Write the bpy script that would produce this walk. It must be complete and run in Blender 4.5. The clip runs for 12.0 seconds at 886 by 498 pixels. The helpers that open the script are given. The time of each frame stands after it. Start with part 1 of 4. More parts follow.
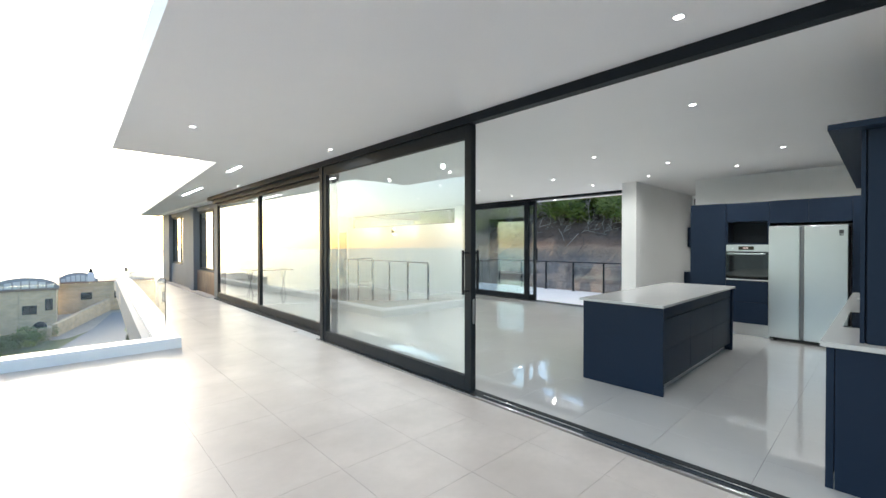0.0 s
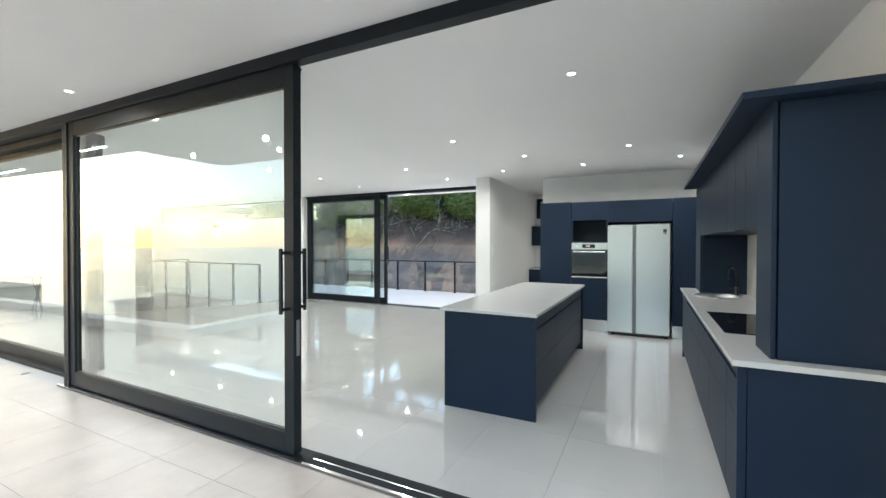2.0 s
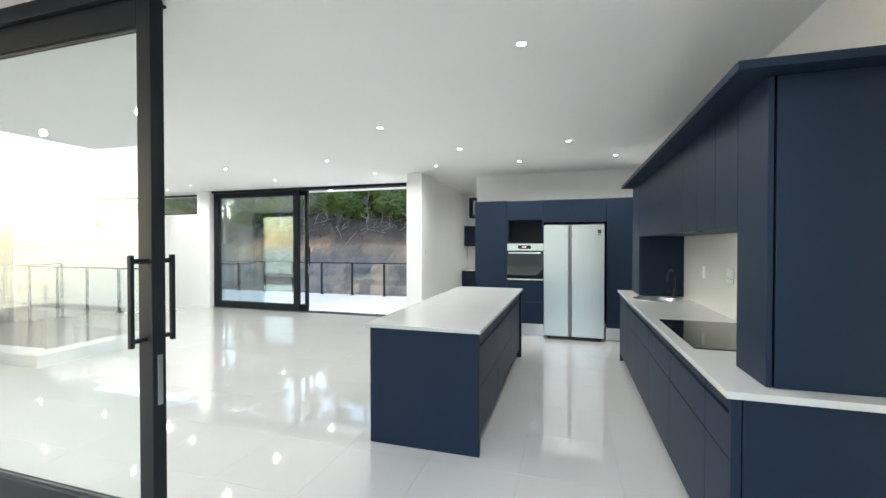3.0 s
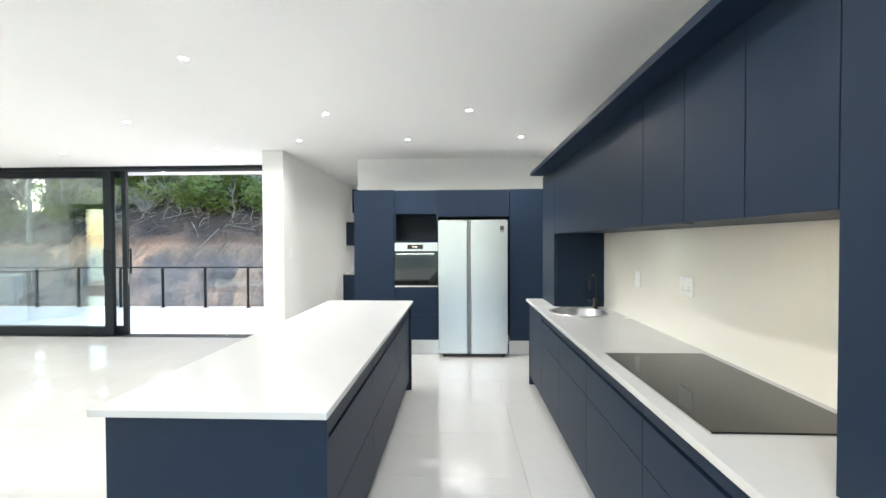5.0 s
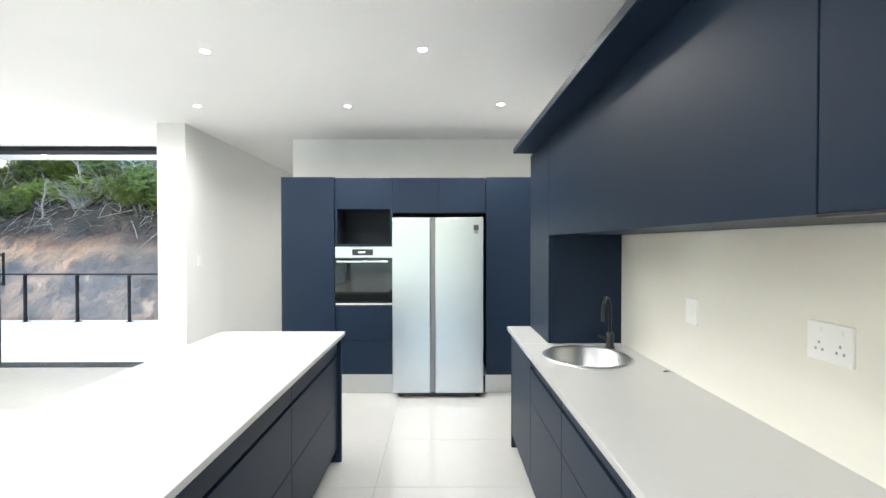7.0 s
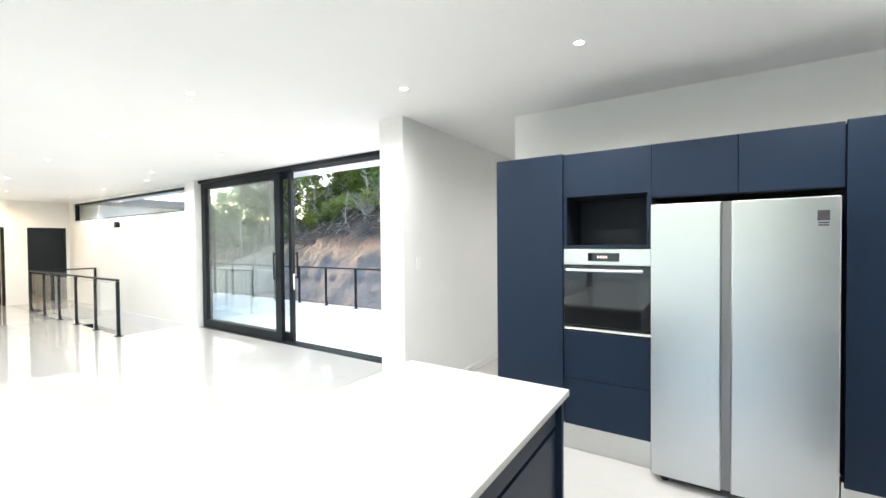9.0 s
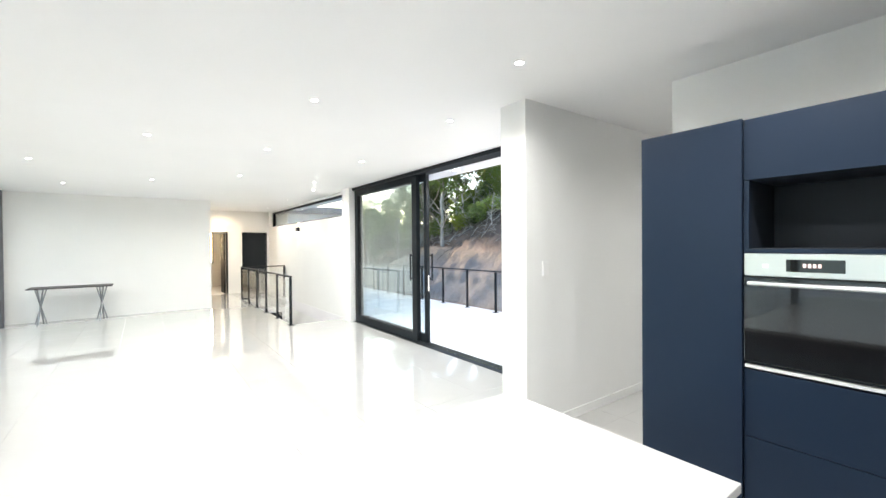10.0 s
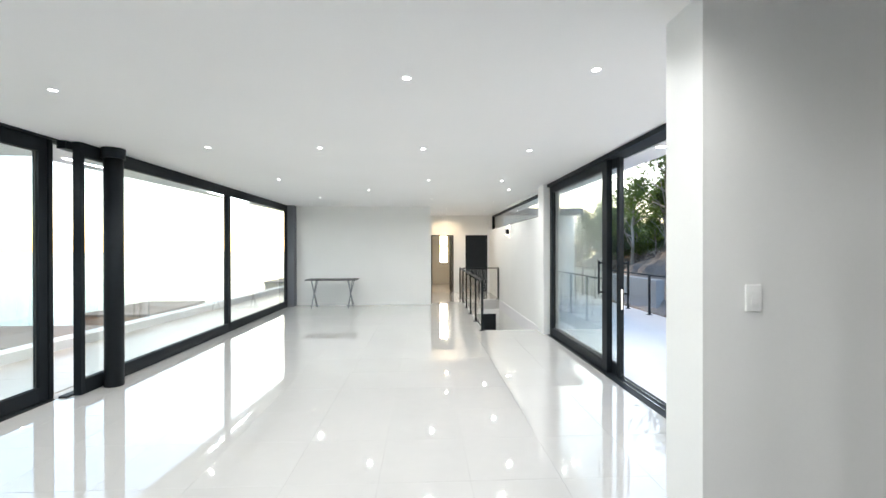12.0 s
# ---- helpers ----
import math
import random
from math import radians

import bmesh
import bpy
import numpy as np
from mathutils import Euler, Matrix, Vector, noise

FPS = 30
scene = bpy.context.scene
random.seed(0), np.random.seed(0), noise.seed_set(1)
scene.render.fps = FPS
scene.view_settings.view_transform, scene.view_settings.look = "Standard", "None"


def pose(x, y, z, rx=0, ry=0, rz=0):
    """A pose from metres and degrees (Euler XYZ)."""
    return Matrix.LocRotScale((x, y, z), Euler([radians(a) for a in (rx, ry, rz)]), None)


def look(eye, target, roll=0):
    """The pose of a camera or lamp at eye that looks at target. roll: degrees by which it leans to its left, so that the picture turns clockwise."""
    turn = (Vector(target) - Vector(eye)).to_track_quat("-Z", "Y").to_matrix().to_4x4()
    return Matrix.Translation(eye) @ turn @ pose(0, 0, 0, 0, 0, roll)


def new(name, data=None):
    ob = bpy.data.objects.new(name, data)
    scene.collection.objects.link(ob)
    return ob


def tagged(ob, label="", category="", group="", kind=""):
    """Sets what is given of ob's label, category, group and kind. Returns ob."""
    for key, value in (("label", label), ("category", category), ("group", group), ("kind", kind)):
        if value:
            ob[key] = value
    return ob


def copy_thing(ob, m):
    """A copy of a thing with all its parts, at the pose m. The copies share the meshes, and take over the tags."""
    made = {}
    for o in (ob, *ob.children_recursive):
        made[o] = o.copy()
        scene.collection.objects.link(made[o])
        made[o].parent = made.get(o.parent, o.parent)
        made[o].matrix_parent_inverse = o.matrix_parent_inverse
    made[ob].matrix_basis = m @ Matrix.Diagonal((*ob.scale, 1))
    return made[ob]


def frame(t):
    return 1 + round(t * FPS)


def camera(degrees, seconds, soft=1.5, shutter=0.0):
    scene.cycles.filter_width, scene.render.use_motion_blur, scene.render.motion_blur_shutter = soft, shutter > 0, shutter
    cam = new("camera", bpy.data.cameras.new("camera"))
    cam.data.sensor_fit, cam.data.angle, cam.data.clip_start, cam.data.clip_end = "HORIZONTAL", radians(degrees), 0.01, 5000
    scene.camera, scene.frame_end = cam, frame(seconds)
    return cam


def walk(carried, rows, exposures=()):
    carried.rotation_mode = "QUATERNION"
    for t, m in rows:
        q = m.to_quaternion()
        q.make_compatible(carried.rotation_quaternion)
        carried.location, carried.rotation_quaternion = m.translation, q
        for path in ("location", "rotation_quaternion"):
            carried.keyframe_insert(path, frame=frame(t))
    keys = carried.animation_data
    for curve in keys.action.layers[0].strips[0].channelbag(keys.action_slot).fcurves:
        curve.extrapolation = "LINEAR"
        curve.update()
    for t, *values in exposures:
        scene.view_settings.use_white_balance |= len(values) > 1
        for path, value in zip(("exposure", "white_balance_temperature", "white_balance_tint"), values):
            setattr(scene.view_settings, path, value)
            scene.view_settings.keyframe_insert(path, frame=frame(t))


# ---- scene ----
cam = camera(94.2, 12.0)
PATH = [
    (0, (0.428, 0.314, 1.498), (1.791, 1.778, 1.478), 0.0),
    (0.5, (0.621, 0.466, 1.476), (2.054, 1.861, 1.457), 0.1),
    (1, (0.872, 0.629, 1.486), (2.432, 1.88, 1.465), 0.1),
    (1.5, (1.091, 0.806, 1.492), (2.777, 1.883, 1.466), 0.1),
    (2, (1.377, 0.96, 1.48), (3.165, 1.855, 1.455), 0.1),
    (2.5, (1.651, 1.07, 1.498), (3.504, 1.82, 1.472), 0.0),
    (3, (1.936, 1.2, 1.501), (3.85, 1.781, 1.475), 0.0),
    (3.2, (2.058, 1.23, 1.487), (3.992, 1.74, 1.471), -0.0),
    (5, (3.265, 1.303, 1.509), (5.263, 1.378, 1.475), -0.2),
    (5.5, (3.573, 1.258, 1.515), (5.573, 1.27, 1.475), -0.2),
    (6, (3.913, 1.226, 1.52), (5.913, 1.184, 1.487), -0.2),
    (6.5, (4.262, 1.13, 1.528), (6.261, 1.068, 1.503), -0.2),
    (6.7, (4.383, 1.111, 1.53), (6.382, 1.048, 1.505), -0.1),
    (8.3, (5.235, 1.018, 1.527), (7.104, 1.733, 1.492), -0.5),
    (8.5, (5.341, 1.090, 1.551), (7.169, 1.901, 1.512), -0.5),
    (9, (5.667, 1.256, 1.566), (7.348, 2.339, 1.529), -0.5),
    (9.5, (5.908, 1.307, 1.560), (7.373, 2.668, 1.532), -0.5),
    (10, (6.185, 1.348, 1.561), (7.364, 2.963, 1.540), -0.5),
    (10.5, (6.531, 1.487, 1.567), (7.446, 3.266, 1.553), -0.3),
    (11, (6.868, 1.669, 1.577), (7.46, 3.579, 1.563), -0.2),
    (11.5, (7.153, 1.791, 1.592), (7.496, 3.762, 1.581), -0.1),
    (12, (7.443, 1.842, 1.584), (7.53, 3.84, 1.578), -0.1),
]
walk(cam, [(t, look(eye, target, roll)) for t, eye, target, roll in PATH],
     [(0, 1.65, 6170, 7), (1.0, 1.65, 6200, 7), (2.5, 2.02, 6280, 7), (3.0, 2.18, 6300, 7), (5.0, 2.66, 6400, 8), (6.7, 2.74, 6400, 8), (9.5, 2.64, 6370, 9), (10.5, 2.38, 6350, 9), (12, 1.98, 6200, 9)])


# ---- world, sun, exposure ----
world = bpy.data.worlds.new("sky")
scene.world = world
world.use_nodes = True
wn, wl = world.node_tree.nodes, world.node_tree.links
sky = wn.new("ShaderNodeTexSky")
sky.sky_type, sky.sun_disc = "NISHITA", False
sky.sun_elevation, sky.sun_rotation = radians(12.5), radians(0)
sky.air_density, sky.dust_density, sky.ozone_density = 1.0, 1.2, 1.5
wn["Background"].inputs["Strength"].default_value = 0.15
wl.new(sky.outputs["Color"], wn["Background"].inputs["Color"])
sun_data = bpy.data.lights.new("sun", "SUN")
sun_data.energy, sun_data.angle, sun_data.color = 1.3, radians(10), (1.0, 0.84, 0.64)
sun = new("sun", sun_data)
sun.matrix_world = look((0, 60, 14.8), (0, 0, 1.5))
LAMP = 7.0         # glow of a downlight lens
BEAM = 10.5         # watts of its beam


# ---- materials ----
def mat(name, color, rough=0.5, metal=0.0, vary=0.06, scale=3.0, fine=60.0, bump=0.0, bump_scale=80.0, spec=0.5, coat=0.0, random_tone=0.0):
    m = bpy.data.materials.new(name)
    m.use_nodes = True
    nt = m.node_tree
    b = nt.nodes["Principled BSDF"]
    b.inputs["Roughness"].default_value, b.inputs["Metallic"].default_value = rough, metal
    b.inputs["Specular IOR Level"].default_value, b.inputs["Coat Weight"].default_value = spec, coat
    b.inputs["Coat Roughness"].default_value = 0.03
    geo = nt.nodes.new("ShaderNodeNewGeometry")
    large, small = nt.nodes.new("ShaderNodeTexNoise"), nt.nodes.new("ShaderNodeTexNoise")
    large.inputs["Scale"].default_value, small.inputs["Scale"].default_value = scale, fine
    large.inputs["Detail"].default_value, small.inputs["Detail"].default_value = 5.0, 3.0
    add = nt.nodes.new("ShaderNodeMath")
    add.operation = "MULTIPLY_ADD"
    add.inputs[1].default_value = 0.35
    for n in (large, small):
        nt.links.new(geo.outputs["Position"], n.inputs["Vector"])
    nt.links.new(small.outputs["Fac"], add.inputs[0])
    nt.links.new(large.outputs["Fac"], add.inputs[2])
    ramp = nt.nodes.new("ShaderNodeMapRange")
    ramp.inputs["From Min"].default_value, ramp.inputs["From Max"].default_value = 0.35, 1.0
    ramp.inputs["To Min"].default_value, ramp.inputs["To Max"].default_value = 1 - vary, 1 + vary
    nt.links.new(add.outputs[0], ramp.inputs["Value"])
    tone = nt.nodes.new("ShaderNodeVectorMath")
    tone.operation = "SCALE"
    tone.inputs[0].default_value = color
    last = ramp.outputs["Result"]
    if random_tone:
        info, rr, mul = nt.nodes.new("ShaderNodeObjectInfo"), nt.nodes.new("ShaderNodeMapRange"), nt.nodes.new("ShaderNodeMath")
        rr.inputs["To Min"].default_value, rr.inputs["To Max"].default_value = 1 - random_tone, 1 + random_tone
        mul.operation = "MULTIPLY"
        nt.links.new(info.outputs["Random"], rr.inputs["Value"])
        nt.links.new(rr.outputs["Result"], mul.inputs[0])
        nt.links.new(last, mul.inputs[1])
        last = mul.outputs[0]
    nt.links.new(last, tone.inputs["Scale"])
    nt.links.new(tone.outputs["Vector"], b.inputs["Base Color"])
    if bump:
        bn, bt = nt.nodes.new("ShaderNodeBump"), nt.nodes.new("ShaderNodeTexNoise")
        bt.inputs["Scale"].default_value, bt.inputs["Detail"].default_value = bump_scale, 4.0
        bn.inputs["Strength"].default_value, bn.inputs["Distance"].default_value = bump, 0.01
        nt.links.new(geo.outputs["Position"], bt.inputs["Vector"])
        nt.links.new(bt.outputs["Fac"], bn.inputs["Height"])
        nt.links.new(bn.outputs["Normal"], b.inputs["Normal"])
    return m


def two_tone(name, first, second, scale, rough, contrast=(0.4, 0.6), stretch=(1, 1, 1), bump=0.0, bump_scale=30.0, spec=0.5):
    """Two colours that run into each other along a noise field."""
    m = mat(name, first, rough, 0, 0.12, scale * 3, scale * 20, bump, bump_scale, spec)
    nt = m.node_tree
    b = nt.nodes["Principled BSDF"]
    base = b.inputs["Base Color"].links[0].from_socket
    geo, mp, n, r = (nt.nodes.new(k) for k in ("ShaderNodeNewGeometry", "ShaderNodeMapping", "ShaderNodeTexNoise", "ShaderNodeMapRange"))
    mp.inputs["Scale"].default_value = stretch
    n.inputs["Scale"].default_value, n.inputs["Detail"].default_value, n.inputs["Roughness"].default_value = scale, 8.0, 0.62
    r.inputs["From Min"].default_value, r.inputs["From Max"].default_value = contrast
    mix = nt.nodes.new("ShaderNodeMix")
    mix.data_type = "RGBA"
    mix.inputs["B"].default_value = (*second, 1)
    nt.links.new(geo.outputs["Position"], mp.inputs["Vector"])
    nt.links.new(mp.outputs["Vector"], n.inputs["Vector"])
    nt.links.new(n.outputs["Fac"], r.inputs["Value"])
    nt.links.new(r.outputs["Result"], mix.inputs["Factor"])
    sockets = [s for s in mix.inputs if s.type == "RGBA"]
    sockets[1].default_value = (*second, 1)
    nt.links.new(base, sockets[0])
    nt.links.new([s for s in mix.outputs if s.type == "RGBA"][0], b.inputs["Base Color"])
    return m


def glass_mat(name, color, ior):
    m = bpy.data.materials.new(name)
    m.use_nodes = True
    b = m.node_tree.nodes["Principled BSDF"]
    b.inputs["Base Color"].default_value = (*color, 1)
    b.inputs["Roughness"].default_value, b.inputs["IOR"].default_value = 0.0, ior
    b.inputs["Transmission Weight"].default_value = 1.0
    return m


def glow_mat(name, color, strength):
    m = bpy.data.materials.new(name)
    m.use_nodes = True
    b = m.node_tree.nodes["Principled BSDF"]
    b.inputs["Base Color"].default_value = (0.8, 0.8, 0.8, 1)
    b.inputs["Emission Color"].default_value = (*color, 1)
    b.inputs["Emission Strength"].default_value = strength
    return m


WALL = mat("white_wall_paint", (0.87, 0.87, 0.855), 0.55, vary=0.025, scale=1.2, bump=0.04, bump_scale=140)
CEIL = mat("white_ceiling_paint", (0.88, 0.88, 0.88), 0.7, vary=0.02, scale=0.8, bump=0.03, bump_scale=160)
SOFFIT = mat("white_soffit_paint", (0.88, 0.88, 0.89), 0.7, vary=0.03, scale=0.8, bump=0.04, bump_scale=120)
GREY_WALL = mat("grey_plaster", (0.16, 0.17, 0.19), 0.7, vary=0.08, scale=1.5, bump=0.1, bump_scale=90)
TILE_IN = mat("polished_porcelain", (0.61, 0.605, 0.59), 0.035, vary=0.03, scale=1.5, fine=12, random_tone=0.012, spec=0.8, coat=0.6)
TILE_OUT = two_tone("beige_stone_porcelain", (0.55, 0.50, 0.46), (0.45, 0.405, 0.37), 0.9, 0.34, (0.38, 0.68), bump=0.05, bump_scale=50)
GROUT = mat("grey_grout", (0.47, 0.425, 0.385), 0.8, vary=0.1, scale=8)
GROUT_IN = mat("pale_grout", (0.58, 0.57, 0.55), 0.6, vary=0.06, scale=8)
DECK = mat("pale_deck_screed", (0.86, 0.85, 0.87), 0.6, vary=0.05, scale=1.0, bump=0.05)
ALU = mat("charcoal_powder_coat", (0.014, 0.018, 0.022), 0.5, vary=0.12, scale=2, fine=200, bump=0.02, bump_scale=300, spec=0.18)
BLACK = mat("black_plastic", (0.012, 0.012, 0.013), 0.35, vary=0.1)
NAVY = mat("navy_matt_lacquer", (0.0098, 0.0205, 0.043), 0.45, vary=0.05, scale=1.2, fine=250, bump=0.015, bump_scale=400, spec=0.22)
NAVY_IN = mat("navy_board_inside", (0.014, 0.02, 0.032), 0.6, vary=0.06)
QUARTZ = mat("white_quartz", (0.57, 0.57, 0.565), 0.2, vary=0.02, scale=6, fine=180, spec=0.5)
SPLASH = mat("cream_glass_splashback", (0.87, 0.845, 0.775), 0.1, vary=0.015, scale=1.0, spec=0.5)
STEEL = mat("brushed_steel", (0.60, 0.61, 0.62), 0.33, 1.0, vary=0.04, scale=2, fine=400, bump=0.01, bump_scale=500)
CHROME = mat("polished_steel", (0.70, 0.70, 0.70), 0.12, 1.0, vary=0.03)
KICK = mat("aluminium_kickboard", (0.68, 0.68, 0.68), 0.3, 1.0, vary=0.04)
HOB = mat("black_ceramic_glass", (0.008, 0.008, 0.009), 0.06, vary=0.05, spec=0.6)
OVEN_GLASS = mat("black_oven_glass", (0.010, 0.011, 0.012), 0.04, vary=0.05, spec=0.7)
PLASTIC = mat("white_plastic", (0.90, 0.90, 0.89), 0.3, vary=0.01)
INK = mat("dark_print", (0.05, 0.05, 0.055), 0.4, vary=0.0)
SLOT_GREY = mat("grey_socket_slot", (0.40, 0.39, 0.37), 0.5, vary=0.0)
WOOD = two_tone("brown_timber_cladding", (0.22, 0.115, 0.06), (0.12, 0.06, 0.035), 2.5, 0.55, (0.4, 0.65), (6, 6, 0.7), bump=0.1)
KERB = mat("white_painted_kerb", (0.80, 0.81, 0.83), 0.55, vary=0.05, scale=1.5, bump=0.06)
GREY_FACE = mat("grey_slab_face", (0.24, 0.25, 0.28), 0.75, vary=0.08, scale=1.5, bump=0.08)
PANE = glass_mat("solar_control_glass", (0.90, 0.96, 0.94), 1.75)
CLEAR = glass_mat("balustrade_glass", (0.97, 0.99, 0.985), 1.5)
BULB = glow_mat("led_lens", (1.0, 0.97, 0.92), LAMP)
SLOT = glow_mat("led_strip", (0.95, 0.97, 1.0), 10.0)
DISPLAY = glow_mat("red_display", (1.0, 0.22, 0.16), 0.12)
SCONCE = glow_mat("warm_sconce_lens", (1.0, 0.85, 0.6), 35.0)
SAND = two_tone("tan_stone_walling", (0.72, 0.56, 0.37), (0.55, 0.42, 0.28), 1.4, 0.85, (0.35, 0.65), (1, 1, 2.5), bump=0.5, bump_scale=6)
SLATE = mat("grey_roof_sheeting", (0.34, 0.35, 0.37), 0.5, vary=0.1)
ASPHALT = mat("asphalt", (0.24, 0.24, 0.25), 0.85, vary=0.15, scale=1, bump=0.2, bump_scale=40)
PAVER = mat("brown_clay_paving", (0.42, 0.36, 0.31), 0.85, vary=0.2, scale=2.0, fine=12, bump=0.3, bump_scale=8)
COPING = mat("brown_coping", (0.30, 0.21, 0.16), 0.8, vary=0.2, scale=2.0)
RENDER = mat("orange_brown_render", (0.46, 0.27, 0.18), 0.8, vary=0.12, scale=1.0)
PALE_GLASS = mat("pale_window_glass", (0.72, 0.74, 0.75), 0.1, vary=0.05)
BARK = two_tone("pale_bark", (0.36, 0.33, 0.29), (0.20, 0.17, 0.14), 3.0, 0.85, (0.4, 0.6), (1, 1, 0.3), bump=0.3)
TWIG = mat("dark_fallen_twig", (0.13, 0.10, 0.08), 0.9, vary=0.3, scale=4)
DEADWOOD = mat("bleached_dead_wood", (0.42, 0.38, 0.33), 0.85, vary=0.2, scale=4)
LEAF = [mat("foliage", c, 0.55, vary=0.35, scale=1.5, fine=9) for c in ((0.13, 0.17, 0.03), (0.25, 0.30, 0.045), (0.07, 0.09, 0.024))]


# ---- building helpers ----
ORIGIN = {}


def thing(name, at, label, category, group="", kind=""):
    ob = tagged(new(name), label, category, group, kind)
    ob.location = at
    ob.empty_display_size = 0.1
    ORIGIN[ob] = Vector(at)
    return ob


def part(name, bm, material, parent=None, label="", smooth=False):
    """One mesh object, drawn in world places, under a thing or a part."""
    me = bpy.data.meshes.new(name)
    base = ORIGIN.get(parent, Vector())
    if base.length:
        bmesh.ops.translate(bm, verts=bm.verts, vec=-base)
    bm.to_mesh(me)
    bm.free()
    me.materials.append(material)
    if smooth:
        me.shade_smooth()
    ob = new(name, me)
    if parent:
        ob.parent = parent
    ORIGIN[ob] = base
    if label:
        ob["label"] = label
    return ob


def box(x0, x1, y0, y1, z0, z1, bevel=0.0, bm=None):
    bm = bm or bmesh.new()
    m = Matrix.Translation(((x0 + x1) / 2, (y0 + y1) / 2, (z0 + z1) / 2)) @ Matrix.Diagonal((abs(x1 - x0), abs(y1 - y0), abs(z1 - z0), 1))
    made = bmesh.ops.create_cube(bm, size=1.0, matrix=m)["verts"]
    if bevel:
        edges = list({e for v in made for e in v.link_edges})
        bmesh.ops.bevel(bm, geom=edges, offset=bevel, segments=2, profile=0.6, affect="EDGES")
    return bm


def boxes(*spans, bevel=0.0):
    bm = bmesh.new()
    for s in spans:
        box(*s, bevel=bevel, bm=bm)
    return bm


def rod(points, radius, sides=10, bm=None, taper=1.0):
    """A round bar along points, closed at both ends."""
    bm = bm or bmesh.new()
    pts = [Vector(p) for p in points]
    rings = []
    for i, p in enumerate(pts):
        way = (pts[min(i + 1, len(pts) - 1)] - pts[max(i - 1, 0)]).normalized()
        side = way.orthogonal().normalized() if i == 0 else (side - way * side.dot(way)).normalized()
        up = way.cross(side)
        r = radius * (1 + (taper - 1) * i / max(1, len(pts) - 1))
        rings.append([bm.verts.new(p + r * (math.cos(a) * side + math.sin(a) * up)) for a in (2 * math.pi * k / sides for k in range(sides))])
    for a, b in zip(rings, rings[1:]):
        for k in range(sides):
            bm.faces.new((a[k], a[(k + 1) % sides], b[(k + 1) % sides], b[k]))
    bm.faces.new(rings[0][::-1])
    bm.faces.new(rings[-1])
    return bm


def lathe(profile, centre, sides=28, first=True, last=True):
    """A turned body: profile of (radius, height) about a vertical axis."""
    bm = bmesh.new()
    c = Vector(centre)
    rings = [[bm.verts.new(c + Vector((r * math.cos(a), r * math.sin(a), h))) for a in (2 * math.pi * k / sides for k in range(sides))] for r, h in profile]
    for a, b in zip(rings, rings[1:]):
        for k in range(sides):
            bm.faces.new((a[k], a[(k + 1) % sides], b[(k + 1) % sides], b[k]))
    if first:
        bm.faces.new(rings[0][::-1])
    if last:
        bm.faces.new(rings[-1])
    bmesh.ops.recalc_face_normals(bm, faces=bm.faces)
    return bm


def solid(name, bm, material, label, category):
    return tagged(part(name, bm, material), label, category, "", "structure")


def pane(name, bm, material, parent):
    ob = part(name, bm, material, parent)
    ob.visible_shadow = False
    return ob


# ---- the large structure ----
CZ = 2.735          # ceiling
SZ = 2.80           # terrace soffit
FX = 3.60           # line of the glass front
LX = 3.48           # line of the sliding leaf
solid("terrace_floor", boxes((-9, FX - 0.215, -5, 7.575, -0.35, -0.006), (1.55, FX - 0.215, 7.575, 12.0, -0.35, -0.006), (1.80, FX - 0.215, 12.0, 17.0, -0.35, -0.006), (2.06, FX - 0.215, 17.0, 22.0, -0.35, -0.006)), GROUT, "grouted bed of the beige tiled terrace", "floor")
solid("floor", boxes((FX - 0.2148, 8.55, -0.3, 13.4, -0.3, -0.012), (8.55, 9.72, -0.3, 9.7, -0.3, -0.012), (7.45, 8.55, 13.4, 20, -0.3, -0.012), (8.55, 9.72, 14.45, 20, -0.3, -0.012),
      (9.72, 13.0, -0.3, 3.7, -0.3, -0.012)), GROUT_IN, "pale bed of the polished porcelain floor", "floor")
solid("ceiling", boxes((LX + 0.031, 9.9, -0.3, 21.5, CZ, CZ + 0.05), (9.9, 13.0, -0.3, 3.9, CZ, CZ + 0.05)), CEIL, "smooth white plastered ceiling with recessed lights", "ceiling")
bm = bmesh.new()
outline = [(FX - 0.06, -5), (FX - 0.06, 13.0), (FX + 0.18, 13.0), (FX + 0.18, 22.9), (3.05, 22.9), (2.25, 7.50), (0.957, 7.46), (0.69, -5)]
low, high = [bm.verts.new((x, y, SZ)) for x, y in outline], [bm.verts.new((x, y, CZ + 0.32)) for x, y in outline]
bm.faces.new(low), bm.faces.new(high[::-1])
for i in range(len(outline)):
    j = (i + 1) % len(outline)
    bm.faces.new((low[j], low[i], high[i], high[j]))
bmesh.ops.recalc_face_normals(bm, faces=bm.faces)
solid("terrace_soffit", bm, SOFFIT, "flat white overhanging roof soffit above the terrace", "ceiling")
solid("roof", boxes((FX + 0.19, 9.97, -5, 21.6, CZ + 0.06, CZ + 0.32), (9.97, 13.2, -5, 3.98, CZ + 0.06, CZ + 0.32), (9.97, 10.34, 3.98, 15.0, CZ + 0.06, CZ + 0.32)), SOFFIT, "flat concrete roof slab", "roof")
WY = -0.05
solid("wall_south", boxes((FX - 0.03, 13.0, WY - 0.2, WY, -0.01, CZ)), WALL, "white plastered kitchen wall", "wall")
solid("wall_south_front", boxes((FX - 0.03, FX + 0.2, -5, WY - 0.2, -0.01, CZ)), GREY_WALL, "grey plastered outer wall beside the terrace", "wall")
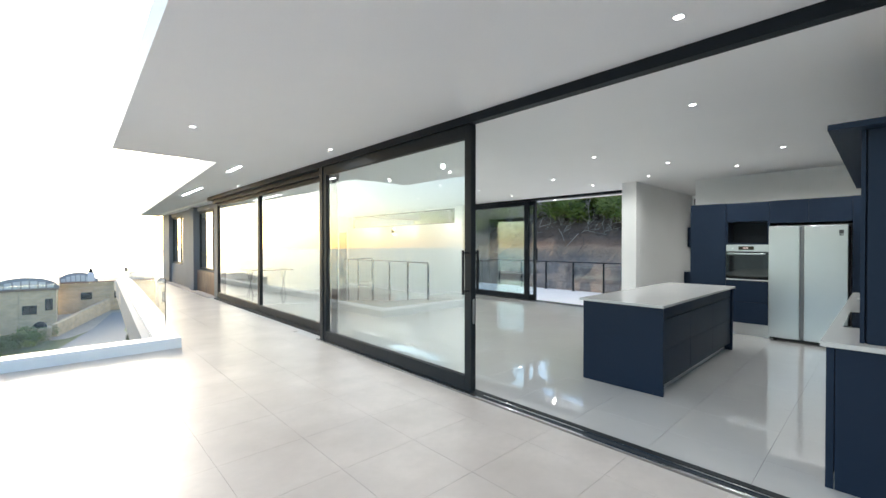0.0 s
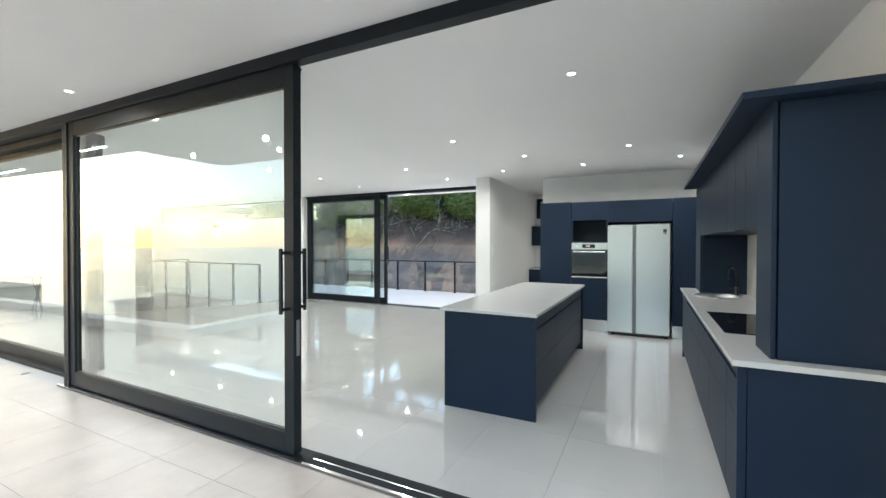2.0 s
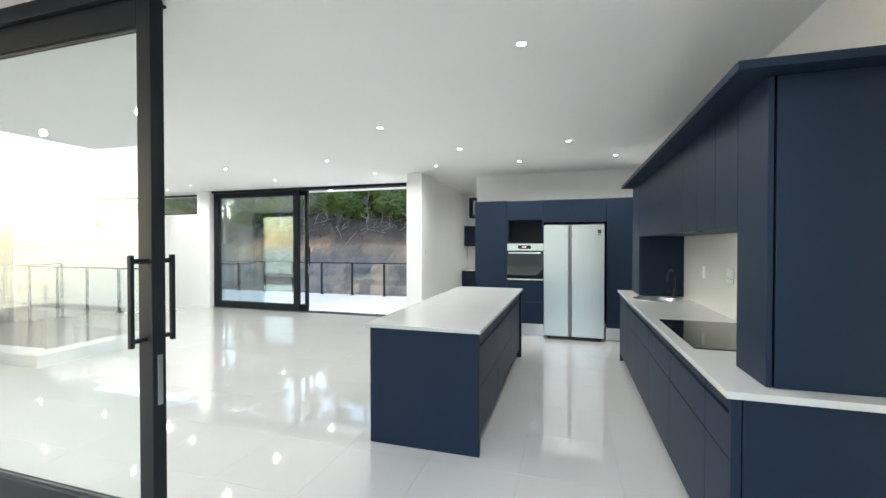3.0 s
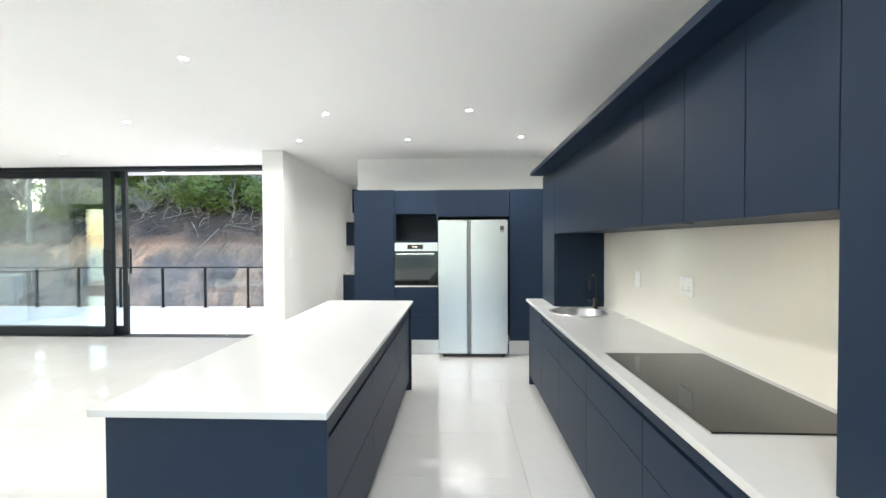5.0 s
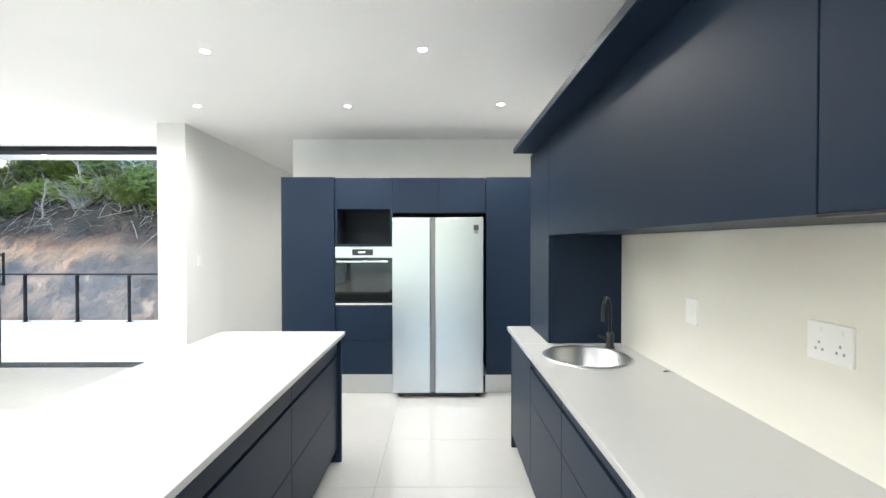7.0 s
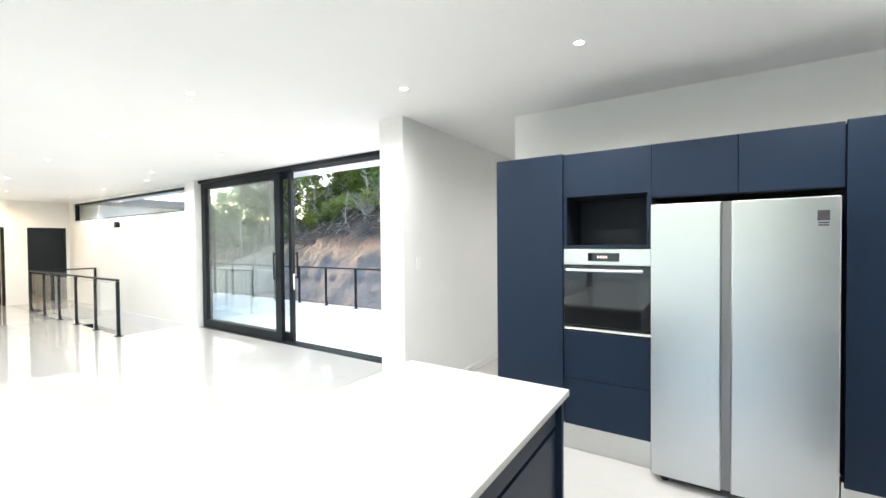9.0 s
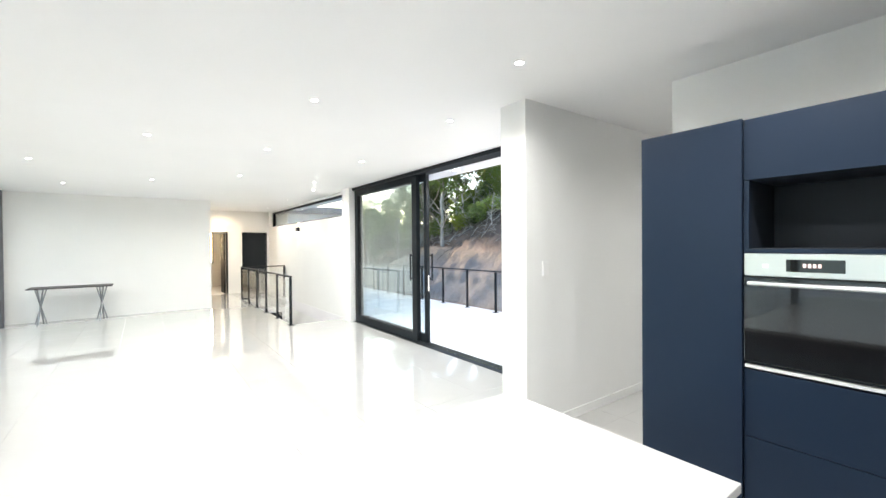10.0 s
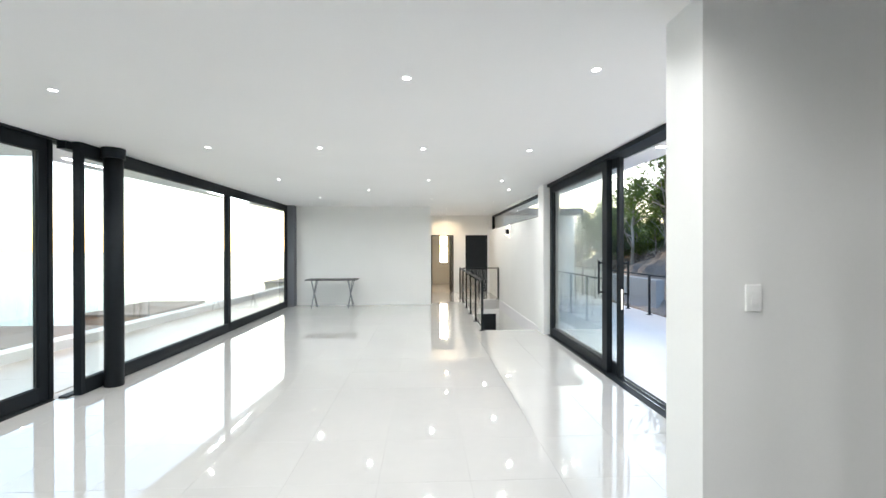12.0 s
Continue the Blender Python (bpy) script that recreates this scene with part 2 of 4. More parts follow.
solid("wall_pillar", boxes((8.69, 12.9, 3.64, 3.92, -0.01, CZ)), WALL, "white plastered wall end beside the scullery passage", "wall")
solid("wall_bulkhead", boxes((9.32, 9.46, WY, 2.79, -0.01, CZ), (8.78, 9.32, WY + 0.001, 0.146, -0.01, 2.2)), WALL, "white wall above and behind the tall kitchen cabinets", "wall")
solid("wall_scullery", boxes((12.12, 12.25, -0.05, 2.4, -0.01, CZ), (12.12, 12.25, 2.4, 3.60, -0.01, 2.14), (12.12, 12.25, 2.4, 3.60, 2.66, CZ), (12.12, 12.25, 3.60, 3.64, -0.01, CZ)), WALL, "white end wall of the scullery passage", "wall")
solid("wall_living", boxes((3.72, 7.6, 13.37, 13.55, -0.01, CZ)), WALL, "white end wall of the living room", "wall")
solid("wall_corridor_side", boxes((7.45, 7.6, 13.55, 16.45, -0.01, CZ)), WALL, "white side wall of the corridor", "wall")
solid("wall_corridor_end", boxes((7.45, 7.66, 16.45, 16.6, -0.01, CZ), (8.45, 8.88, 16.45, 16.6, -0.01, CZ), (9.66, 9.8, 16.45, 16.6, -0.01, CZ), (7.66, 8.45, 16.45, 16.6, 2.03, CZ),
      (8.88, 9.66, 16.45, 16.6, 2.03, CZ)), WALL, "white corridor end wall with two doorways", "wall")
solid("wall_stair", boxes((9.74, 9.92, 9.62, 20, -3.0, 2.21), (9.74, 9.92, 16.1, 20, 2.21, CZ), (9.74, 9.92, 9.62, 16.1, 2.69, CZ)), WALL, "white stair wall below a strip window", "wall")
solid("wall_pier", boxes((9.60, 9.92, 9.262, 9.62, -3.0, CZ)), WALL, "white plastered pier between glazed door and stairwell", "wall")
solid("wall_stairwell", boxes((8.4, 8.53, 9.5, 14.6, -3.0, -0.31), (8.53, 9.74, 9.5, 9.69, -3.0, -0.31), (8.53, 9.74, 14.46, 14.6, -3.0, -0.31)), WALL, "white walls around the stairwell below floor level", "wall")
solid("lower_floor", boxes((8.4, 9.74, 9.5, 14.6, -3.1, -2.9)), TILE_IN, "pale tiled floor at the foot of the stairwell", "floor")
solid("wall_bedroom", boxes((7.3, 7.45, 16.6, 20, -0.01, CZ), (7.3, 9.8, 20, 20.15, -0.01, 0.9), (7.3, 7.75, 20, 20.15, 0.9, CZ), (8.45, 9.8, 20, 20.15, 0.9, CZ), (7.75, 8.45, 20, 20.15, 2.5, CZ), (7.75, 8.08, 20, 20.15, 0.9, 2.5)), WALL, "white walls of the room beyond the corridor", "wall")
solid("wall_facade_end", boxes((FX + 0.1, FX + 0.3, 13.1, 13.56, -0.01, SZ), (FX + 0.05, FX + 0.3, 15.85, 16.4, -0.01, SZ), (FX + 0.17, FX + 0.35, 16.4, 18.1, -0.01, CZ), (FX + 0.17, FX + 0.35, 18.1, 20.2, -0.01, 0.75), (FX + 0.09, FX + 0.35, 20.2, 21.6, -0.01, SZ),
      (FX + 0.35, 7.3, 21.4, 21.6, -0.01, CZ), (FX + 0.19, FX + 0.35, 13.56, 15.85, -0.01, 0.68), (FX + 0.17, FX + 0.35, 18.1, 20.2, 2.6, SZ), (FX + 0.17, FX + 0.35, 13.56, 15.85, 2.6, SZ)), GREY_WALL, "grey plastered outer wall beyond the glass front", "wall")
solid("deck_floor", boxes((9.73, 12.95, 3.98, 24, -0.3, -0.022)), DECK, "pale screeded balcony deck facing the hillside", "floor")
solid("deck_soffit", boxes((9.97, 10.34, 3.98, 15.0, 2.70, CZ + 0.05)), SOFFIT, "white roof overhang above the balcony deck", "ceiling")
solid("wall_wing", boxes((9.97, 12.3, 15.0, 19.0, -0.01, 2.62)), WALL, "white outer wall of the wing at the end of the deck", "wall")
solid("roof_wing", boxes((9.97, 12.5, 14.8, 19.2, 2.62, 2.85)), GREY_WALL, "grey roof edge of the wing", "roof")
solid("wall_retaining", boxes((14.2, 14.45, 13.6, 27.0, -2.0, 0.62), bevel=0.02), mat("grey_concrete", (0.36, 0.37, 0.40), 0.85, vary=0.15, scale=0.8, bump=0.3, bump_scale=20), "low grey concrete retaining wall below the bank", "wall")
solid("baseboard_living", boxes((3.75, 7.6, 13.354, 13.368, 0, 0.07)), WALL, "low white skirting along the living room end wall", "baseboard")
solid("baseboard_pillar", boxes((8.70, 11.5, 3.627, 3.64, 0, 0.08)), WALL, "low white skirting along the passage wall", "baseboard")


# ---- glass front and doors ----
def frame_bm(axis_x, y0, y1, z0, z1, stile, top, bottom, depth):
    return boxes((axis_x - depth, axis_x + depth, y0, y0 + stile, z0, z1), (axis_x - depth, axis_x + depth, y1 - stile, y1, z0, z1),
                 (axis_x - depth, axis_x + depth, y0 + stile, y1 - stile, z1 - top, z1), (axis_x - depth, axis_x + depth, y0 + stile, y1 - stile, z0, z0 + bottom), bevel=0.004)


def sash(name, x, y0, y1, z0, z1, stile, top, bottom, depth, label, kind="structure", category="door"):
    ob = thing(name, (x, (y0 + y1) / 2, z0), label, category, "", kind)
    part("sash_frame", frame_bm(x, y0, y1, z0, z1, stile, top, bottom, depth), ALU, ob)
    part("gasket", frame_bm(x, y0 + stile - 0.004, y1 - stile + 0.004, z0 + bottom - 0.004, z1 - top + 0.004, 0.012, 0.012, 0.012, 0.012), BLACK, ob, "black rubber gasket")
    pane("pane", box(x - 0.005, x + 0.005, y0 + stile, y1 - stile, z0 + bottom, z1 - top), PANE, ob)
    return ob


def bar_handle(x, y, z0, z1, side, parent):
    h = part("handle", rod([(x, y, z0 + 0.03), (x + side * 0.07, y, z0 + 0.03)], 0.012, bm=rod([(x, y, z1 - 0.03), (x + side * 0.07, y, z1 - 0.03)], 0.012)), ALU, parent, "dark pull handle")
    part("grip", box(x + side * 0.062, x + side * 0.082, y - 0.011, y + 0.011, z0, z1, 0.003), ALU, h)


leaf = sash("door_1", LX, 3.142, 6.30, 0.015, 2.712, 0.092, 0.135, 0.145, 0.035, "large sliding glass door leaf in charcoal frame, slid open")
bar_handle(LX - 0.035, 3.185, 1.0, 1.445, -1, leaf)
bar_handle(LX + 0.035, 3.185, 1.0, 1.445, 1, leaf)
part("lock_case", box(LX - 0.013, LX + 0.013, 3.135, 3.1415, 0.70, 0.95, 0.003), STEEL, leaf, "steel lock plate on the door edge")
sash("window_1", FX + 0.10, 6.435, 9.80, 0.0, CZ - 0.003, 0.06, 0.15, 0.16, 0.04, "fixed full-height glass panel in charcoal frame", category="window")
sash("window_2", FX + 0.10, 9.805, 13.09, 0.0, CZ - 0.003, 0.06, 0.15, 0.16, 0.04, "fixed full-height glass panel beside the end wall", category="window")
solid("trim_header", boxes((LX - 0.06, LX + 0.03, WY, 13.1, 2.714, SZ + 0.002), (LX + 0.03, FX - 0.02, 3.2, 13.1, 2.72, CZ - 0.001), (FX - 0.04, FX + 0.055, 6.36, 13.1, 2.64, 2.726), bevel=0.003), ALU, "charcoal head track above the sliding doors", "trim")
solid("trim_sill", boxes((LX - 0.06, LX + 0.09, WY, 6.32, -0.02, 0.006)), ALU, "charcoal floor track of the sliding doors", "trim")
solid("trim_track", boxes((LX - 0.085, LX - 0.062, WY, 6.46, -0.03, 0.012), (LX - 0.006, LX + 0.006, WY, 3.0, 0.004, 0.014)), CHROME, "bright aluminium runner in the door track", "trim")
solid("trim_post", boxes((LX - 0.05, LX + 0.05, 6.305, 6.35, 0.0, 2.727), (LX - 0.05, LX + 0.01, 6.352, 6.40, 0.0, 2.727), bevel=0.004), ALU, "charcoal post between sliding and fixed glass", "trim")
solid("trim_step", boxes((FX - 0.03, FX + 0.055, 6.36, 13.1, -0.03, 0.02)), ALU, "charcoal ledge in front of the fixed glass", "trim")
solid("trim_jamb", boxes((LX - 0.05, FX - 0.04, WY + 0.002, WY + 0.05, 0.0, 2.727)), ALU, "charcoal door jamb at the kitchen wall", "trim")
col = thing("column", (3.85, 6.76, 0), "dark charcoal round steel column inside the glass front", "column", kind="structure")
part("shaft", lathe([(0.095, 0.0), (0.095, CZ - 0.12)], (3.85, 6.76, 0.0)), ALU, col, smooth=True)
part("cap_plate", lathe([(0.115, 0), (0.115, 0.12)], (3.85, 6.76, CZ - 0.121)), ALU, col)
for name, y0, y1, z0 in (("window_3", 13.6, 15.8, 0.69), ("window_4", 18.12, 20.18, 0.76)):
    w = sash(name, FX + 0.25, y0, y1, z0, 2.598, 0.07, 0.07, 0.07, 0.03, "charcoal framed window beside the terrace walkway", category="window")
    part("mullion", box(FX + 0.22, FX + 0.28, y0 + 0.55, y0 + 0.61, z0 + 0.07, 2.53, 0.003), ALU, w)
clad = thing("timber_panel", (FX + 0.17, 14.7, 0), "brown vertical timber cladding under a window", "cladding", kind="structure")
for i in range(16):
    part("board", box(FX + 0.155, FX + 0.185, 13.58 + i * 0.141, 13.58 + i * 0.141 + 0.136, 0.005, 0.68, 0.003), WOOD, clad)

HX = 9.75
hill = sash("door_2", HX, 6.90, 9.25, 0.015, CZ - 0.04, 0.14, 0.12, 0.13, 0.035, "sliding glass door leaf in charcoal frame facing the hillside")
bar_handle(HX - 0.035, 6.97, 0.99, 1.42, -1, hill)
behind = sash("door_3", HX + 0.068, 6.72, 9.20, 0.015, CZ - 0.04, 0.075, 0.12, 0.13, 0.028, "second sliding glass leaf stacked behind the first")
bar_handle(HX + 0.096, 6.757, 0.99, 1.42, 1, behind)
part("lock_case", box(HX + 0.055, HX + 0.08, 6.711, 6.7195, 0.83, 1.08, 0.003), CHROME, behind, "steel lock plate on the door edge")
solid("trim_hill_head", boxes((HX - 0.085, HX + 0.15, 3.92, 9.26, 2.68, CZ - 0.002), bevel=0.003), ALU, "charcoal head track of the hillside door", "trim")
solid("trim_hill_sill", boxes((HX - 0.085, HX + 0.13, 3.92, 9.26, -0.02, 0.006)), ALU, "charcoal floor track of the hillside door", "trim")
solid("trim_hill_runner", boxes((HX - 0.006, HX + 0.006, 3.92, 6.7, 0.005, 0.014), (HX + 0.063, HX + 0.073, 3.92, 6.7, 0.005, 0.014)), CHROME, "bright runner of the hillside door", "trim")
strip = thing("window_5", (9.83, 13.0, 2.21), "long strip window high on the stair wall", "window", kind="structure")
part("window_frame", boxes((9.78, 9.88, 9.622, 16.1, 2.65, 2.688), (9.78, 9.88, 9.622, 16.1, 2.212, 2.235), (9.78, 9.88, 9.622, 9.66, 2.235, 2.65), (9.78, 9.88, 16.06, 16.1, 2.235, 2.65)), ALU, strip)
pane("pane", box(9.825, 9.835, 9.66, 16.06, 2.235, 2.65), PANE, strip)
far_win = thing("window_6", (8.1, 20.07, 0.9), "dark framed window in the room beyond the corridor", "window", kind="structure")
part("window_frame", boxes((8.08, 8.11, 20.03, 20.12, 0.9, 2.5), (8.42, 8.45, 20.03, 20.12, 0.9, 2.5), (8.11, 8.42, 20.03, 20.12, 0.9, 0.94), (8.11, 8.42, 20.03, 20.12, 2.46, 2.5), (8.11, 8.42, 20.03, 20.12, 1.63, 1.69)), ALU, far_win)
pane("pane", box(8.11, 8.42, 20.07, 20.08, 0.94, 2.46), CLEAR, far_win)
dark = thing("door_4", (9.27, 16.47, 0), "closed dark charcoal flush door at the corridor end", "door", kind="structure")
part("door_leaf", box(8.92, 9.62, 16.46, 16.5, 0.01, 1.99, 0.003), ALU, dark)
part("door_frame", boxes((8.88, 8.92, 16.43, 16.6, 0, 2.03), (9.62, 9.66, 16.43, 16.6, 0, 2.03), (8.92, 9.62, 16.43, 16.6, 1.99, 2.03)), ALU, dark)
opened = thing("door_5", (8.05, 16.5, 0), "open doorway with dark frame into a bright room", "door", kind="structure")
part("door_frame", boxes((7.66, 7.69, 16.43, 16.62, 0, 2.03), (8.42, 8.45, 16.43, 16.62, 0, 2.03), (7.69, 8.42, 16.43, 16.62, 2.0, 2.03)), ALU, opened)
part("door_leaf", box(8.36, 8.40, 16.63, 17.35, 0.01, 1.99, 0.003), ALU, opened, "dark door leaf swung open")

# ---- recessed lights ----
beam = bpy.data.lights.new("downlight_beam", "SPOT")
beam.energy, beam.spot_size, beam.spot_blend, beam.shadow_soft_size, beam.color = BEAM, math.radians(165), 0.85, 0.032, (1.0, 0.97, 0.92)


warm_beam = beam.copy()
warm_beam.color = (1.0, 0.72, 0.42)


def downlight(x, y, z, group, r=0.026):
    ob = thing("ceiling_light", (x, y, z), "small round white recessed downlight, switched on", "ceiling light", group)
    part("trim_ring", lathe([(r + 0.007, -0.0), (r + 0.006, -0.004), (r + 0.001, -0.005), (r, 0.0)], (x, y, z), first=False, last=False), PLASTIC, ob, smooth=True)
    part("lens", lathe([(r, -0.0035), (r, -0.001)], (x, y, z)), BULB, ob, "glowing led lens")
    lit = new("light_source", warm_beam if y > 15 and x > 7 else beam)
    lit.parent = ob
    lit.location = (0, 0, -0.035)
    return ob


for group, z, places in (("lights in the living room ceiling", CZ, ((4.52, 1.48), (5.95, 3.12), (7.15, 2.56), (7.12, 1.2), (8.17, 1.9), (8.17, 3.21), (8.12, 0.57), (7.32, 4.64), (8.55, 4.46), (4.75, 4.95),
        (4.97, 6.65), (6.24, 6.63), (7.42, 6.63), (8.68, 6.67), (5.0, 8.87), (7.5, 8.85), (8.76, 8.88), (6.33, 10.08), (9.1, 9.93), (5.05, 11.36), (7.6, 11.47), (9.16, 12.1), (8.06, 14.0),
        # the last two, above the scullery, are unseen and added to brighten the passage
        (9.3, 14.67), (8.17, 15.9), (8.1, 18.3), (10.8, 2.0), (10.35, 0.8))),
        ("lights in the terrace soffit", SZ, ((3.02, 1.125), (1.51, 5.52), (3.13, 5.47), (3.3, 10.0), (3.4, 14.6), (3.45, 18.6))),
        ("lights in the deck soffit", 2.70, ((10.06, 6.3), (10.1, 9.6)))):
    for x, y in places:
        downlight(x, y, z, group, 0.05 if "deck" in group else 0.026)
for y0, y1, x in ((7.55, 8.3, 2.62), (10.9, 12.9, 2.80)):
    s = thing("strip_light", (x, y0, SZ), "white linear strip light recessed in the soffit", "strip light", "strip lights in the soffit")
    part("housing", box(x - 0.03, x + 0.03, y0, y1, SZ - 0.008, SZ + 0.003, 0.002), PLASTIC, s)
    part("diffuser", box(x - 0.02, x + 0.02, y0 + 0.02, y1 - 0.02, SZ - 0.012, SZ - 0.0075), SLOT, s)
lamp = thing("wall_lamp", (9.70, 13.04, 2.02), "small dark up-and-down lamp on the stair wall", "wall lamp")
part("body", box(9.66, 9.735, 12.98, 13.10, 1.94, 2.10, 0.006), ALU, lamp)
part("upper_lens", box(9.675, 9.725, 13.0, 13.08, 2.1, 2.103), SCONCE, lamp)
part("lower_lens", box(9.675, 9.725, 13.0, 13.08, 1.937, 1.94), SCONCE, lamp)


# ---- kitchen ----
island = thing("kitchen_island", (6.1, 2.2, 0), "navy kitchen island with handleless drawers and end panels", "kitchen island")
part("end_panel", box(4.750, 4.778, 1.79, 2.63, 0.0, 0.878, 0.002), NAVY, island)
part("end_panel", box(7.42, 7.45, 1.785, 2.63, 0.0, 0.878, 0.002), NAVY, island)
part("carcass", box(4.779, 7.419, 1.83, 2.60, 0.1, 0.876), NAVY_IN, island)
part("back_panel", box(4.779, 7.419, 2.60, 2.62, 0.0, 0.878), NAVY, island)
part("kickboard", box(4.779, 7.419, 1.88, 1.895, 0.0, 0.1), KICK, island, "recessed aluminium kickboard")
for i in range(3):
    x0 = 4.781 + i * 0.880
    for z0, z1 in ((0.102, 0.44), (0.444, 0.745), (0.762, 0.875)):
        part("drawer_front", box(x0, x0 + 0.876, 1.81, 1.83, z0, z1, 0.002), NAVY, island)
solid_top = thing("island_worktop", (6.1, 2.2, 0.88), "white quartz worktop lying on the navy island", "worktop")
part("slab", box(4.695, 7.49, 1.770, 2.65, 0.879, 0.906, 0.003), QUARTZ, solid_top)

# sink run
base = thing("base_cabinet", (5.8, 0.3, 0), "navy handleless base cabinets along the kitchen wall", "cabinet")
part("carcass", boxes((3.912, 6.55, WY + 0.002, 0.535, 0.1, 0.874), (6.551, 7.119, WY + 0.002, 0.535, 0.1, 0.70), (7.12, 7.62, WY + 0.002, 0.535, 0.1, 0.874)), NAVY_IN, base)
part("end_panel", box(3.885, 3.910, WY + 0.002, 0.516, 0.0, 0.875, 0.002), NAVY, base)
part("end_filler", box(3.885, 3.910, 0.520, 0.558, 0.0, 0.875, 0.002), NAVY, base)
part("end_panel", box(7.621, 7.645, WY + 0.002, 0.558, 0.0, 0.875, 0.002), NAVY, base)
part("kickboard", box(3.912, 7.62, 0.475, 0.49, 0.0, 0.1), KICK, base, "recessed aluminium kickboard")
for x0, x1 in ((3.914, 4.22), (4.224, 4.955), (4.959, 5.695), (5.699, 6.355), (6.359, 6.98)):
    for z0, z1 in ((0.102, 0.60), (0.604, 0.79)):
        part("drawer_front", box(x0, x1, 0.535, 0.556, z0, z1, 0.002), NAVY, base)
    part("top_rail", box(x0, x1, 0.535, 0.556, 0.808, 0.874, 0.002), NAVY, base)
part("side_filler", box(6.984, 7.618, 0.535, 0.556, 0.102, 0.874, 0.002), NAVY, base)
top = thing("sink_worktop", (5.8, 0.3, 0.875), "white quartz worktop with inset sink and hob", "worktop")
SX, SY, SR = 6.822, 0.280, 0.222
def slab_with_hole(x0, x1, y0, y1, z0, z1, cx, cy, r, n=40):
    """A slab between two heights with a round hole through it."""
    bm = bmesh.new()
    ring = [(cx + r * math.cos(2 * math.pi * k / n), cy + r * math.sin(2 * math.pi * k / n)) for k in range(n)]
    rim = []
    for k in range(n):
        dx, dy = math.cos(2 * math.pi * k / n), math.sin(2 * math.pi * k / n)
        reach = min(((x1 - cx) / dx if dx > 1e-6 else (x0 - cx) / dx if dx < -1e-6 else 1e9), ((y1 - cy) / dy if dy > 1e-6 else (y0 - cy) / dy if dy < -1e-6 else 1e9))
        rim.append((cx + dx * reach, cy + dy * reach))
    for z, flip in ((z1, False), (z0, True)):
        a, b = [bm.verts.new((*p, z)) for p in ring], [bm.verts.new((*p, z)) for p in rim]
        for k in range(n):
            j = (k + 1) % n
            f = (a[k], b[k], b[j], a[j])
            bm.faces.new(f[::-1] if flip else f)
        if z == z1:
            upper = a
        else:
            for k in range(n):
                bm.faces.new((upper[k], upper[(k + 1) % n], a[(k + 1) % n], a[k]))
    return bm
part("slab", box(3.85, 6.55, WY + 0.002, 0.585, 0.875, 0.905, 0.003), QUARTZ, top)
part("slab", slab_with_hole(6.551, 7.12, WY + 0.002, 0.585, 0.877, 0.905, SX, SY, SR - 0.004), QUARTZ, top)
part("slab", box(7.1205, 7.665, WY + 0.002, 0.585, 0.875, 0.905, 0.003), QUARTZ, top)
part("front_edge", box(6.5505, 7.12, 0.575, 0.5845, 0.8755, 0.9045), QUARTZ, top)
sink = thing("sink", (SX, SY, 0.905), "round stainless steel bowl sink set in the worktop", "sink")
part("bowl", lathe([(SR + 0.018, 0.0), (SR + 0.018, 0.004), (SR - 0.004, 0.006), (SR - 0.012, 0.0), (SR - 0.02, -0.12), (SR - 0.06, -0.155), (0.03, -0.16), (0.028, -0.168)], (SX, SY, 0.906), 44, first=False), STEEL, sink, smooth=True)
part("drain", lathe([(0.034, -0.158), (0.034, -0.154), (0.022, -0.153)], (SX, SY, 0.906), 20), STEEL, sink)
part("overflow", rod([(SX + 0.06, SY - SR + 0.012, 0.87), (SX + 0.06, SY - SR + 0.022, 0.87)], 0.012), BLACK, sink)
tap = thing("tap", (7.007, 0.075, 0.906), "black gooseneck kitchen mixer tap behind the sink", "tap")
TX, TY = 7.007, 0.075
part("body", lathe([(0.027, 0.0), (0.027, 0.008), (0.022, 0.012), (0.022, 0.085), (0.014, 0.095)], (TX, TY, 0.906)), BLACK, tap, smooth=True)
arc = [(TX, TY, 0.99), (TX, TY, 1.13)] + [(TX - 0.07 + 0.07 * math.cos(a), TY + 0.05 - 0.05 * math.cos(a), 1.13 + 0.085 * math.sin(a)) for a in (math.pi * k / 10 for k in range(1, 11))] + [(TX - 0.14, TY + 0.10, 1.09)]
part("spout", rod(arc, 0.0085, 12), BLACK, tap, smooth=True)
part("lever", rod([(TX + 0.0, TY + 0.02, 0.965), (TX - 0.02, TY + 0.075, 0.985)], 0.008, 10), BLACK, tap)
hob = thing("hob", (5.2, 0.28, 0.905), "flush black glass induction hob in the worktop", "hob")
part("glass_top", box(4.575, 5.50, 0.0, 0.515, 0.9045, 0.911, 0.002), HOB, hob)
part("edge_trim", box(4.57, 5.505, 0.515, 0.520, 0.903, 0.9105), CHROME, hob)
upper = thing("wall_cabinet", (5.6, 0.2, 0.905), "navy wall cabinets with tall end panels and flat cap", "cabinet")
UY, UZ = 0.415, 1.582      # face and underside of the wall cabinets
part("carcass", box(4.262, 7.119, WY + 0.002, UY - 0.021, UZ + 0.003, 2.18), NAVY, upper)
part("tall_end", box(3.975, 4.26, WY + 0.002, UY - 0.021, 0.906, 2.186, 0.002), NAVY, upper)
part("tall_end", box(7.12, 7.64, WY + 0.002, UY - 0.021, 0.906, 2.186, 0.002), NAVY, upper)
part("end_cladding", box(3.945, 3.971, WY + 0.002, UY - 0.03, 0.906, 2.186, 0.002), NAVY, upper)
